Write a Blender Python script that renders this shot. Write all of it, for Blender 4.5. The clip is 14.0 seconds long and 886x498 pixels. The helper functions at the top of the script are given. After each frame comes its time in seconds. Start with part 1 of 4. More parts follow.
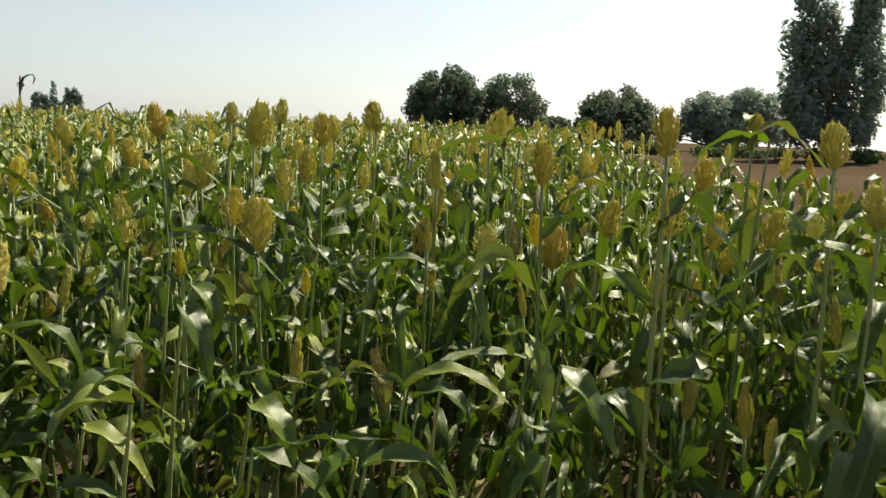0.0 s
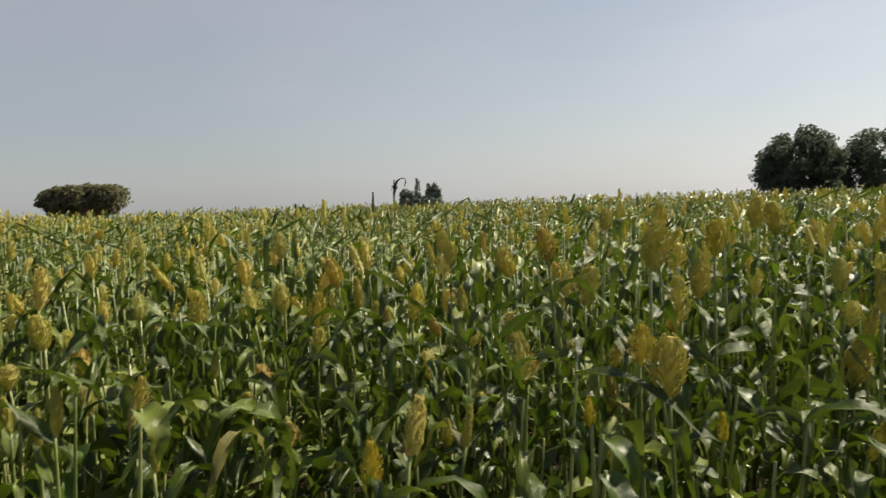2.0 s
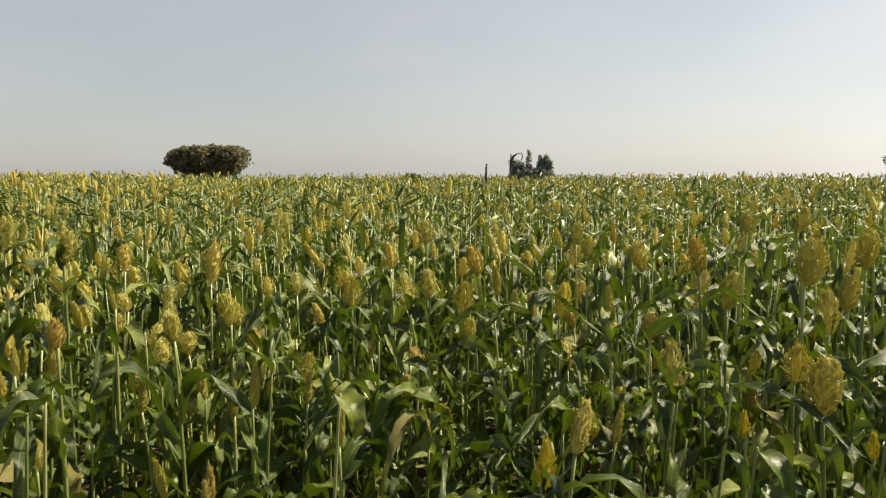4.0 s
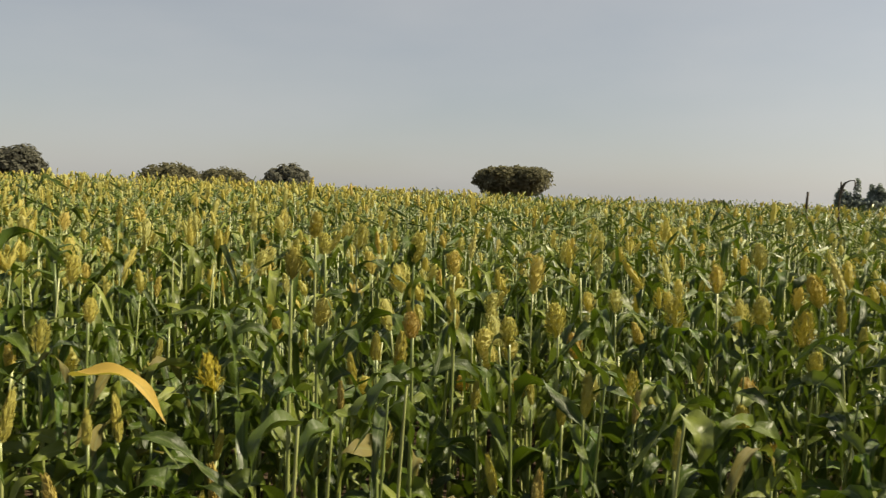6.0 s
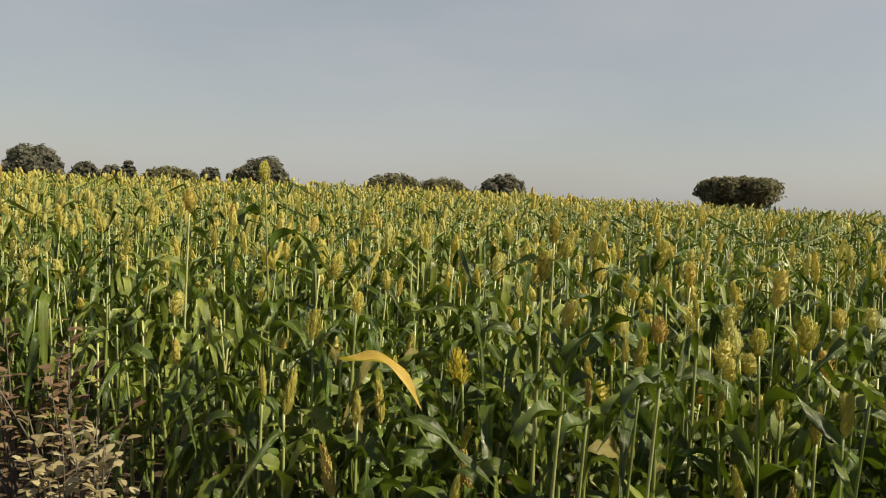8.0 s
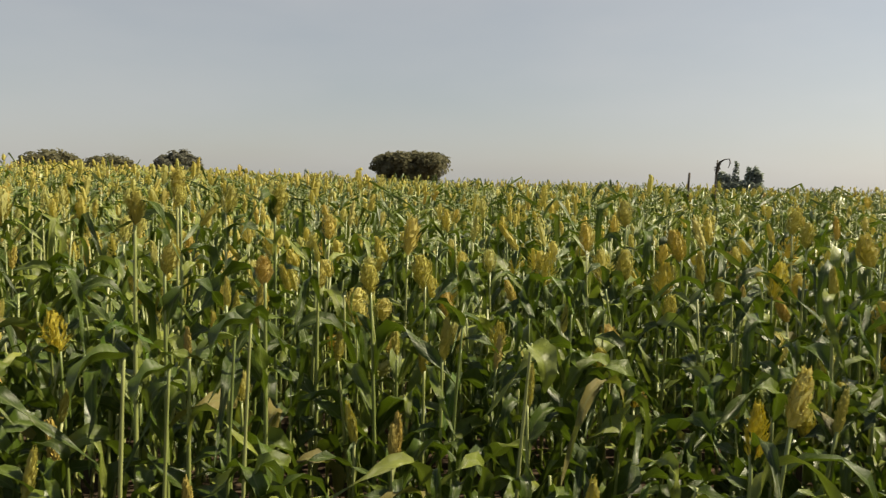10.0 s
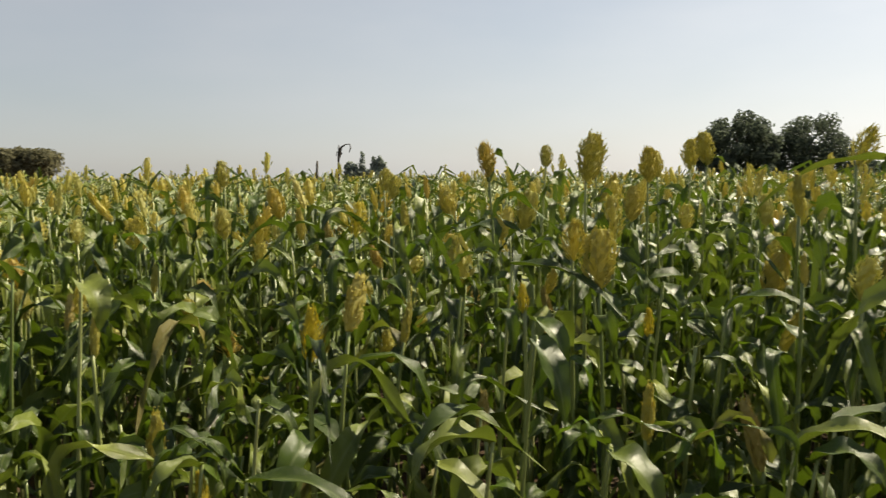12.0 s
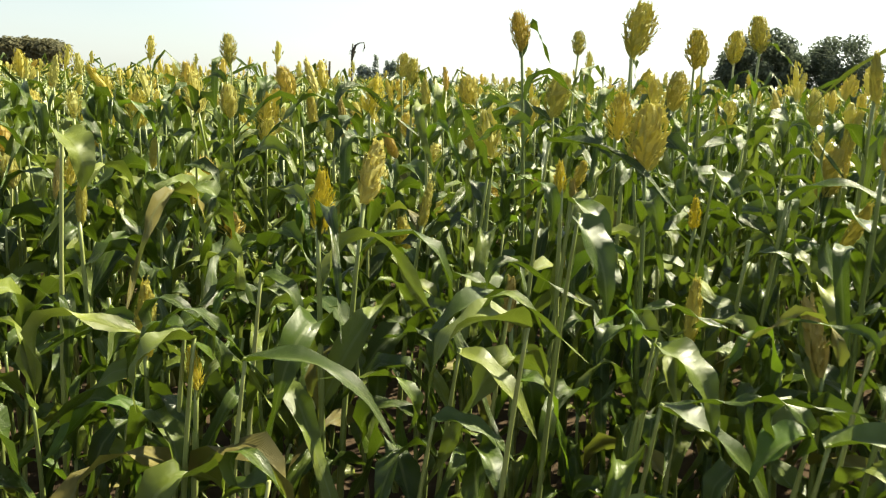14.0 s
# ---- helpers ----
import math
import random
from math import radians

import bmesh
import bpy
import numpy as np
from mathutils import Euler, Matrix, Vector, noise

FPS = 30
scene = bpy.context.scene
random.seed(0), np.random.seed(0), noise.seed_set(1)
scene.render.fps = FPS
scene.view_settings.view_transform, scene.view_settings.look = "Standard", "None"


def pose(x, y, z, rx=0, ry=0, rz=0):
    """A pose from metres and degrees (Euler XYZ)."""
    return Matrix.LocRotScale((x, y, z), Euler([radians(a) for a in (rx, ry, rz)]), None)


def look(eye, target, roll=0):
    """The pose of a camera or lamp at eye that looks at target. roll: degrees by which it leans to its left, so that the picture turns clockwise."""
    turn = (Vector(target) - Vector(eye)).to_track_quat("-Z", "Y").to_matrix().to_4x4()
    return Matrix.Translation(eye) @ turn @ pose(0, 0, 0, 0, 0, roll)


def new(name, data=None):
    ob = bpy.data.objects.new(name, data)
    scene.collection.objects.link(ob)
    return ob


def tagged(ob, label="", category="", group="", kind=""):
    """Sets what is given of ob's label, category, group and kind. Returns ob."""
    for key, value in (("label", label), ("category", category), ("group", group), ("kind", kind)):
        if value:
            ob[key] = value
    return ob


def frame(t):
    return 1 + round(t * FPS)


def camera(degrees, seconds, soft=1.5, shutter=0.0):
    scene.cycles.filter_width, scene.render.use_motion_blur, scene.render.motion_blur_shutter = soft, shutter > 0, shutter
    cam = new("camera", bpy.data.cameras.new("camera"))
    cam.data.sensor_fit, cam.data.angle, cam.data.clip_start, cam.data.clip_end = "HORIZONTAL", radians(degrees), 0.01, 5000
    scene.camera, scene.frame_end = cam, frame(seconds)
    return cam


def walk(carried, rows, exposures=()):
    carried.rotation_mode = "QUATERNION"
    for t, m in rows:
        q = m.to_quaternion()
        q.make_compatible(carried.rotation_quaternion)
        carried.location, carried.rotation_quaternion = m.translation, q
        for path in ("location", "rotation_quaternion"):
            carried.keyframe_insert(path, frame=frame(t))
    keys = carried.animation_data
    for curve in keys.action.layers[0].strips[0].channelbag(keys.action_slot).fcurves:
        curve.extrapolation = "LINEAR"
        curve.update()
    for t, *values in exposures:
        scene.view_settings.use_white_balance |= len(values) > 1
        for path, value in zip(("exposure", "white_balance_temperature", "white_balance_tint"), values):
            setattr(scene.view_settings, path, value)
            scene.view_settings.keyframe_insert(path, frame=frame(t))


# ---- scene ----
# The path: seconds, place, then yaw, pitch and roll in degrees.
PATH = [
    (0, 0.274, -0.237, 1.481, -51.00, -8.93, 2.24),
    (0.5, 0.327, -0.221, 1.549, -46.38, -5.07, 1.70),
    (1, 0.361, -0.154, 1.623, -41.97, -1.51, -0.94),
    (1.5, 0.355, -0.026, 1.619, -35.83, 0.03, -1.87),
    (2, 0.297, 0.097, 1.628, -26.82, -3.56, -2.09),
    (2.2, 0.273, 0.125, 1.644, -24.90, -4.73, -1.60),
    (2.5, 0.244, 0.136, 1.661, -22.73, -5.58, -1.18),
    (2.85, 0.196, 0.118, 1.688, -21.55, -6.10, -0.77),
    (3.25, 0.135, 0.076, 1.721, -21.11, -6.22, -0.41),
    (3.65, 0.079, 0.029, 1.750, -20.60, -6.00, -0.18),
    (4, 0.046, -0.000, 1.767, -19.24, -5.66, -0.09),
    (4.3, 0.035, -0.006, 1.772, -16.82, -5.36, -0.12),
    (4.5, 0.035, 0.002, 1.771, -14.72, -5.05, -0.19),
    (5, -0.002, 0.019, 1.759, -8.77, -4.34, 0.33),
    (5.5, -0.037, 0.024, 1.748, -3.61, -4.22, 0.62),
    (6, -0.102, 0.055, 1.722, 1.71, -4.32, 1.74),
    (6.5, -0.184, 0.027, 1.722, 7.29, -4.88, 1.51),
    (7, -0.250, -0.040, 1.730, 12.86, -4.73, 1.21),
    (7.2, -0.264, -0.059, 1.728, 14.19, -4.60, 1.79),
    (7.5, -0.262, -0.070, 1.723, 15.87, -4.43, 2.15),
    (7.85, -0.227, -0.071, 1.709, 16.91, -4.18, 2.20),
    (8.25, -0.164, -0.060, 1.688, 16.55, -3.92, 1.94),
    (8.65, -0.094, -0.041, 1.664, 14.19, -3.80, 1.54),
    (9, -0.043, -0.022, 1.645, 10.17, -3.91, 1.23),
    (9.3, -0.019, -0.007, 1.633, 5.07, -4.23, 1.09),
    (9.5, -0.005, 0.007, 1.622, 1.12, -4.72, 1.04),
    (10, 0.049, 0.067, 1.580, -5.45, -5.05, 1.33),
    (10.5, 0.064, 0.009, 1.540, -10.23, -5.20, -0.17),
    (11, 0.146, 0.073, 1.481, -15.93, -6.26, -1.05),
    (11.5, 0.217, 0.066, 1.451, -22.08, -6.68, -1.26),
    (12, 0.259, 0.025, 1.388, -30.84, -5.20, -0.48),
    (12.5, 0.261, -0.016, 1.339, -35.36, -6.11, -0.88),
    (13, 0.262, -0.014, 1.294, -35.29, -9.73, 0.10),
    (13.5, 0.293, 0.082, 1.273, -32.04, -12.64, -0.41),
    (14, 0.337, 0.239, 1.263, -30.29, -11.55, 1.88),
]
# Seconds, stops, kelvin and tint.
EXPOSURES = [(0, 1.05, 6500, 3), (0.5, 0.45, 6400, 8), (1.0, 0.06, 6450, 9), (1.5, 0.11, 6450, 9), (2.0, 0.56, 6420, 8), (3.0, 0.93, 6820, 8), (5.0, 0.78, 6820, 8), (7.0, 0.63, 6820, 8), (9.5, 0.68, 6820, 8), (11.0, 0.73, 6820, 8), (12.0, 0.81, 6650, 8), (12.6, 0.84, 6600, 4), (13.3, 1.50, 6600, 0), (14.0, 1.60, 6600, 0)]
cam = camera(58.0, 14.0, soft=1.15, shutter=0.2)
walk(cam, [(t, pose(x, y, z, 90 + pitch, 0, yaw) @ pose(0, 0, 0, 0, 0, roll)) for t, x, y, z, yaw, pitch, roll in PATH], EXPOSURES)

# ---- light ----
SUN_AZ, SUN_EL = 86.0, 46.0          # degrees clockwise from +y, and above the horizon
world = bpy.data.worlds.new("hazy_sky")
scene.world = world
world.use_nodes = True
wn = world.node_tree
sky = wn.nodes.new("ShaderNodeTexSky")
sky.sky_type = "NISHITA"
sky.sun_disc = False
sky.sun_elevation, sky.sun_rotation = radians(SUN_EL), radians(SUN_AZ)
sky.air_density, sky.dust_density, sky.ozone_density = 1.0, 0.8, 1.0
haze = wn.nodes.new("ShaderNodeMix")
haze.data_type = "RGBA"
cirrus = wn.nodes.new("ShaderNodeTexNoise")
cirrus.inputs["Scale"].default_value, cirrus.inputs["Detail"].default_value = 2.4, 5.0
cirrus.texture_mapping.scale = (1.0, 1.0, 3.0)
thin = wn.nodes.new("ShaderNodeMapRange")
thin.inputs["From Min"].default_value, thin.inputs["From Max"].default_value = 0.3, 0.7
thin.inputs["To Min"].default_value, thin.inputs["To Max"].default_value = 0.50, 0.74
wn.links.new(cirrus.outputs["Fac"], thin.inputs["Value"])
# The haze lies thick over the horizon and thins towards the zenith.
height = wn.nodes.new("ShaderNodeTexGradient")
height.texture_mapping.rotation = (0.0, radians(90), 0.0)
layer = wn.nodes.new("ShaderNodeMapRange")
layer.inputs["From Min"].default_value, layer.inputs["From Max"].default_value = 0.18, 0.85
layer.inputs["To Min"].default_value, layer.inputs["To Max"].default_value = 1.0, 0.12
wn.links.new(height.outputs["Fac"], layer.inputs["Value"])
depth = wn.nodes.new("ShaderNodeMath")
depth.operation = "MULTIPLY"
wn.links.new(thin.outputs[0], depth.inputs[0])
wn.links.new(layer.outputs[0], depth.inputs[1])
wn.links.new(depth.outputs[0], haze.inputs[0])
# Haze that brightens smoothly towards the sun's side (+x).
glare = wn.nodes.new("ShaderNodeTexGradient")
glare.gradient_type = "QUADRATIC"
veil = wn.nodes.new("ShaderNodeMix")
veil.data_type = "RGBA"
veil.inputs[6].default_value = (6.45, 6.6, 7.0, 1)
veil.inputs[7].default_value = (13.8, 13.7, 13.9, 1)
wn.links.new(glare.outputs["Fac"], veil.inputs[0])
wn.links.new(veil.outputs[2], haze.inputs[7])
cool = wn.nodes.new("ShaderNodeMix")
cool.data_type, cool.blend_type = "RGBA", "MULTIPLY"
cool.inputs[0].default_value = 1.0
cool.inputs[7].default_value = (1.02, 1.0, 0.99, 1)
wn.links.new(sky.outputs[0], cool.inputs[6])
wn.links.new(cool.outputs[2], haze.inputs[6])
wn.links.new(haze.outputs[2], wn.nodes["Background"].inputs[0])
wn.nodes["Background"].inputs[1].default_value = 0.051
sun_data = bpy.data.lights.new("sun", "SUN")
sun_data.energy, sun_data.angle, sun_data.color = 5.0, radians(0.8), (1.0, 0.90, 0.68)
sun = new("sun", sun_data)
sun_dir = Vector((math.sin(radians(SUN_AZ)) * math.cos(radians(SUN_EL)), math.cos(radians(SUN_AZ)) * math.cos(radians(SUN_EL)), math.sin(radians(SUN_EL))))
sun.matrix_world = look(sun_dir * 100, (0, 0, 0))


# ---- materials ----
def material(name):
    m = bpy.data.materials.new(name)
    m.use_nodes = True
    nt = m.node_tree
    return m, nt, nt.nodes["Principled BSDF"], nt.nodes["Material Output"]


def node(nt, kind, **inputs):
    n = nt.nodes.new(kind)
    for key, value in inputs.items():
        n.inputs[key.replace("_", " ")].default_value = value
    return n


def ramp(nt, source, stops):
    r = nt.nodes.new("ShaderNodeValToRGB")
    while len(r.color_ramp.elements) < len(stops):
        r.color_ramp.elements.new(0.5)
    for e, (at, c) in zip(r.color_ramp.elements, stops):
        e.position, e.color = at, (*c, 1)
    nt.links.new(source, r.inputs[0])
    return r.outputs[0]


def math_node(nt, op, a, b):
    n = nt.nodes.new("ShaderNodeMath")
    n.operation = op
    for i, v in enumerate((a, b)):
        if isinstance(v, (int, float)):
            n.inputs[i].default_value = v
        else:
            nt.links.new(v, n.inputs[i])
    return n.outputs[0]


def mix(nt, fac, a, b, blend="MIX"):
    n = nt.nodes.new("ShaderNodeMix")
    n.data_type, n.blend_type = "RGBA", blend
    for i, v in ((0, fac), (6, a), (7, b)):
        if isinstance(v, (int, float)):
            n.inputs[i].default_value = v
        elif isinstance(v, tuple):
            n.inputs[i].default_value = (*v, 1)
        else:
            nt.links.new(v, n.inputs[i])
    return n.outputs[2]


def noise_at(nt, scale, detail=3.0, coords="Object"):
    tc = nt.nodes.new("ShaderNodeTexCoord")
    n = node(nt, "ShaderNodeTexNoise", Scale=scale, Detail=detail)
    nt.links.new(tc.outputs[coords], n.inputs["Vector"])
    return n.outputs["Fac"]


def bump(nt, bsdf, height, strength, distance):
    b = node(nt, "ShaderNodeBump", Strength=strength, Distance=distance)
    nt.links.new(height, b.inputs["Height"])
    nt.links.new(b.outputs[0], bsdf.inputs["Normal"])


def plant_random(nt):
    """A random number for each plant: from the object, or from the tint stored in the joined crop."""
    info = nt.nodes.new("ShaderNodeObjectInfo")
    attr = nt.nodes.new("ShaderNodeAttribute")
    attr.attribute_name = "tint"
    return math_node(nt, "FRACT", math_node(nt, "ADD", math_node(nt, "MULTIPLY", info.outputs["Random"], 1.7), math_node(nt, "MULTIPLY", attr.outputs["Fac"], 0.93)), 0.0)


def translucent(nt, bsdf, out, colour, share):
    tr = nt.nodes.new("ShaderNodeBsdfTranslucent")
    nt.links.new(colour, tr.inputs[0])
    ms = nt.nodes.new("ShaderNodeMixShader")
    ms.inputs[0].default_value = share
    nt.links.new(bsdf.outputs[0], ms.inputs[1])
    nt.links.new(tr.outputs[0], ms.inputs[2])
    nt.links.new(ms.outputs[0], out.inputs[0])


def leaf_material(name, low, mid, high, share=0.35, rough=0.40, gloss=0.55):
    m, nt, bsdf, out = material(name)
    rnd = plant_random(nt)
    base = ramp(nt, rnd, [(0.0, low), (0.5, mid), (1.0, high)])
    uv = nt.nodes.new("ShaderNodeUVMap")
    sep = nt.nodes.new("ShaderNodeSeparateXYZ")
    nt.links.new(uv.outputs[0], sep.inputs[0])
    off = math_node(nt, "ABSOLUTE", math_node(nt, "SUBTRACT", sep.outputs[0], 0.5), 0.0)
    rib = ramp(nt, off, [(0.0, (1, 1, 1)), (0.045, (0.8, 0.8, 0.8)), (0.075, (0, 0, 0))])
    veins = node(nt, "ShaderNodeTexWave", Scale=14.0, Distortion=0.6, Detail=1.0)
    nt.links.new(uv.outputs[0], veins.inputs["Vector"])
    patch = noise_at(nt, 9.0, 4.0)
    tone = mix(nt, math_node(nt, "MULTIPLY", veins.outputs["Fac"], 0.22), base, high)
    tone = mix(nt, math_node(nt, "MULTIPLY", ramp(nt, patch, [(0.35, (0, 0, 0)), (0.7, (1, 1, 1))]), 0.45), tone, low)
    dry = ramp(nt, noise_at(nt, 5.0, 6.0), [(0.62, (0, 0, 0)), (0.71, (1, 1, 1))])
    tone = mix(nt, math_node(nt, "MULTIPLY", dry, 0.20), tone, (0.22, 0.18, 0.06))
    tone = mix(nt, math_node(nt, "MULTIPLY", rib, 0.42), tone, (0.18, 0.21, 0.08))
    nt.links.new(tone, bsdf.inputs["Base Color"])
    wax = ramp(nt, noise_at(nt, 17.0, 4.0), [(0.3, (rough - 0.08,) * 3), (0.7, (rough + 0.12,) * 3)])
    nt.links.new(wax, bsdf.inputs["Roughness"])
    bsdf.inputs["Specular IOR Level"].default_value = gloss
    ripple = math_node(nt, "ADD", math_node(nt, "MULTIPLY", veins.outputs["Fac"], 0.25), noise_at(nt, 38.0, 3.0))
    bump(nt, bsdf, ripple, 0.42, 0.006)
    glow = mix(nt, 0.5, tone, (0.18, 0.28, 0.012))
    translucent(nt, bsdf, out, glow, share)
    return m


def grain_material(name, stops, share=0.28):
    m, nt, bsdf, out = material(name)
    base = ramp(nt, plant_random(nt), stops)
    geo = nt.nodes.new("ShaderNodeNewGeometry")
    tone = mix(nt, math_node(nt, "MULTIPLY", geo.outputs["Random Per Island"], 0.30), base, (0.64, 0.58, 0.20))
    husk = ramp(nt, noise_at(nt, 48.0, 3.0), [(0.44, (0, 0, 0)), (0.6, (1, 1, 1))])
    tone = mix(nt, math_node(nt, "MULTIPLY", husk, 0.30), tone, (0.48, 0.40, 0.08))
    nt.links.new(tone, bsdf.inputs["Base Color"])
    bsdf.inputs["Roughness"].default_value = 0.62
    bump(nt, bsdf, noise_at(nt, 260.0, 2.0), 0.6, 0.003)
    translucent(nt, bsdf, out, mix(nt, 0.35, tone, (0.70, 0.62, 0.16)), share)
    return m


LEAF = leaf_material("sorghum_leaf", (0.008, 0.026, 0.001), (0.046, 0.087, 0.003), (0.255, 0.282, 0.050), 0.18, 0.37, 0.46)
YOUNG_LEAF = leaf_material("bright_leaf", (0.055, 0.11, 0.006), (0.075, 0.14, 0.008), (0.11, 0.17, 0.014), 0.30)
DEAD_LEAF = leaf_material("dead_leaf", (0.52, 0.34, 0.06), (0.64, 0.45, 0.09), (0.70, 0.52, 0.13), 0.4, 0.55)
BROWN_LEAF = leaf_material("dry_brown_leaf", (0.12, 0.10, 0.02), (0.18, 0.15, 0.03), (0.24, 0.20, 0.05), 0.25, 0.6)
HEAD = grain_material("sorghum_grain", [(0.0, (0.50, 0.44, 0.09)), (0.25, (0.62, 0.55, 0.14)), (0.5, (0.58, 0.55, 0.17)), (0.75, (0.50, 0.51, 0.19)), (0.93, (0.62, 0.50, 0.13)), (1.0, (0.52, 0.36, 0.10))], 0.50)
GREEN_HEAD = grain_material("green_grain", [(0.0, (0.50, 0.46, 0.10)), (0.5, (0.60, 0.57, 0.14)), (1.0, (0.66, 0.59, 0.13))], 0.48)
YELLOW_HEAD = grain_material("yellow_grain", [(0.0, (0.68, 0.58, 0.04)), (0.5, (0.74, 0.65, 0.06)), (1.0, (0.75, 0.60, 0.05))], 0.50)

STALK, nt, bsdf, out = material("sorghum_stalk")
tone = ramp(nt, plant_random(nt), [(0.0, (0.15, 0.19, 0.05)), (0.5, (0.27, 0.30, 0.09)), (1.0, (0.50, 0.50, 0.22))])
tone = mix(nt, math_node(nt, "MULTIPLY", noise_at(nt, 14.0, 5.0), 0.5), tone, (0.12, 0.15, 0.05))
nt.links.new(tone, bsdf.inputs["Base Color"])
bsdf.inputs["Roughness"].default_value = 0.36
bump(nt, bsdf, noise_at(nt, 60.0), 0.3, 0.002)

POD, nt, bsdf, out = material("brown_grain")
tone = ramp(nt, plant_random(nt), [(0.0, (0.32, 0.26, 0.05)), (0.6, (0.44, 0.36, 0.08)), (1.0, (0.48, 0.36, 0.08))])
nt.links.new(mix(nt, math_node(nt, "MULTIPLY", noise_at(nt, 22.0, 5.0), 0.6), tone, (0.20, 0.13, 0.035)), bsdf.inputs["Base Color"])
bsdf.inputs["Roughness"].default_value = 0.55
bump(nt, bsdf, noise_at(nt, 90.0), 0.4, 0.003)

DRY_STALK, nt, bsdf, out = material("withered_stalk")
nt.links.new(ramp(nt, noise_at(nt, 20.0, 4.0), [(0.3, (0.035, 0.028, 0.02)), (0.7, (0.09, 0.07, 0.05))]), bsdf.inputs["Base Color"])
bsdf.inputs["Roughness"].default_value = 0.85

SOIL, nt, bsdf, out = material("soil")
big, fine = noise_at(nt, 0.05, 5.0), noise_at(nt, 9.0, 6.0)
earth = ramp(nt, fine, [(0.3, (0.030, 0.020, 0.012)), (0.55, (0.055, 0.037, 0.022)), (0.75, (0.085, 0.058, 0.036))])
patchy = ramp(nt, big, [(0.42, (0.080, 0.058, 0.043)), (0.58, (0.115, 0.085, 0.064))])
nt.links.new(mix(nt, 0.5, earth, patchy), bsdf.inputs["Base Color"])
bsdf.inputs["Roughness"].default_value = 0.95
bsdf.inputs["Specular IOR Level"].default_value = 0.0
bump(nt, bsdf, fine, 0.7, 0.05)


def bark(name, dark, pale):
    m, nt, bsdf, out = material(name)
    nt.links.new(ramp(nt, noise_at(nt, 3.0, 6.0), [(0.35, dark), (0.65, pale)]), bsdf.inputs["Base Color"])
    bsdf.inputs["Roughness"].default_value = 0.9
    bump(nt, bsdf, noise_at(nt, 8.0, 5.0), 0.7, 0.05)
    return m


def foliage(name, low, mid, high, share=0.2):
    m, nt, bsdf, out = material(name)
    geo = nt.nodes.new("ShaderNodeNewGeometry")
    tone = ramp(nt, geo.outputs["Random Per Island"], [(0.0, low), (0.6, mid), (1.0, high)])
    tone = mix(nt, math_node(nt, "MULTIPLY", ramp(nt, noise_at(nt, 0.7, 3.0), [(0.4, (0, 0, 0)), (0.65, (1, 1, 1))]), 0.5), tone, low)
    nt.links.new(tone, bsdf.inputs["Base Color"])
    bsdf.inputs["Roughness"].default_value = 0.75
    bsdf.inputs["Specular IOR Level"].default_value = 0.2
    translucent(nt, bsdf, out, tone, share)
    return m


BARK = bark("tree_bark", (0.05, 0.04, 0.03), (0.12, 0.10, 0.08))
DARK_FOLIAGE = foliage("dark_foliage", (0.085, 0.105, 0.07), (0.115, 0.138, 0.095), (0.145, 0.165, 0.115), 0.55)
OLIVE_FOLIAGE = foliage("olive_foliage", (0.13, 0.125, 0.07), (0.18, 0.17, 0.095), (0.23, 0.21, 0.12), 0.5)
# Aerial haze painted into the next two leaf colours, paling and greying them.
HAZY_FOLIAGE = foliage("haze_paled_foliage", (0.12, 0.12, 0.088), (0.165, 0.162, 0.12), (0.21, 0.20, 0.15), 0.5)
HAZE_GREY_FOLIAGE = foliage("haze_greyed_foliage", (0.20, 0.23, 0.19), (0.26, 0.295, 0.25), (0.32, 0.35, 0.30), 0.55)
HEDGE_LEAF = foliage("hedge_foliage", (0.05, 0.075, 0.025), (0.085, 0.12, 0.04), (0.12, 0.15, 0.055))
WEED_LEAF = foliage("weed_foliage", (0.24, 0.19, 0.10), (0.36, 0.31, 0.17), (0.48, 0.43, 0.26), 0.35)
DRY_WEED_LEAF = foliage("dry_weed_foliage", (0.10, 0.06, 0.035), (0.17, 0.105, 0.06), (0.25, 0.17, 0.10), 0.25)


# ---- mesh helpers ----
class Shape:
    """Triangles with uv and a material slot each, gathered into arrays."""

    def __init__(self):
        self.v, self.f, self.uv, self.mat = [], [], [], []

    def add(self, verts, faces, uvs=None, slot=0):
        n = len(self.v)
        self.v.extend(verts)
        for k, face in enumerate(faces):
            for j in range(1, len(face) - 1):
                tri = (face[0], face[j], face[j + 1])
                self.f.append([n + i for i in tri])
                self.uv.append([uvs[i] if uvs else (0.3, 0.3) for i in tri])
                self.mat.append(slot)
        return self

    def arrays(self):
        return np.array(self.v, float).reshape(-1, 3), np.array(self.f, np.int64).reshape(-1, 3), np.array(self.uv, float).reshape(-1, 3, 2), np.array(self.mat, np.int32)


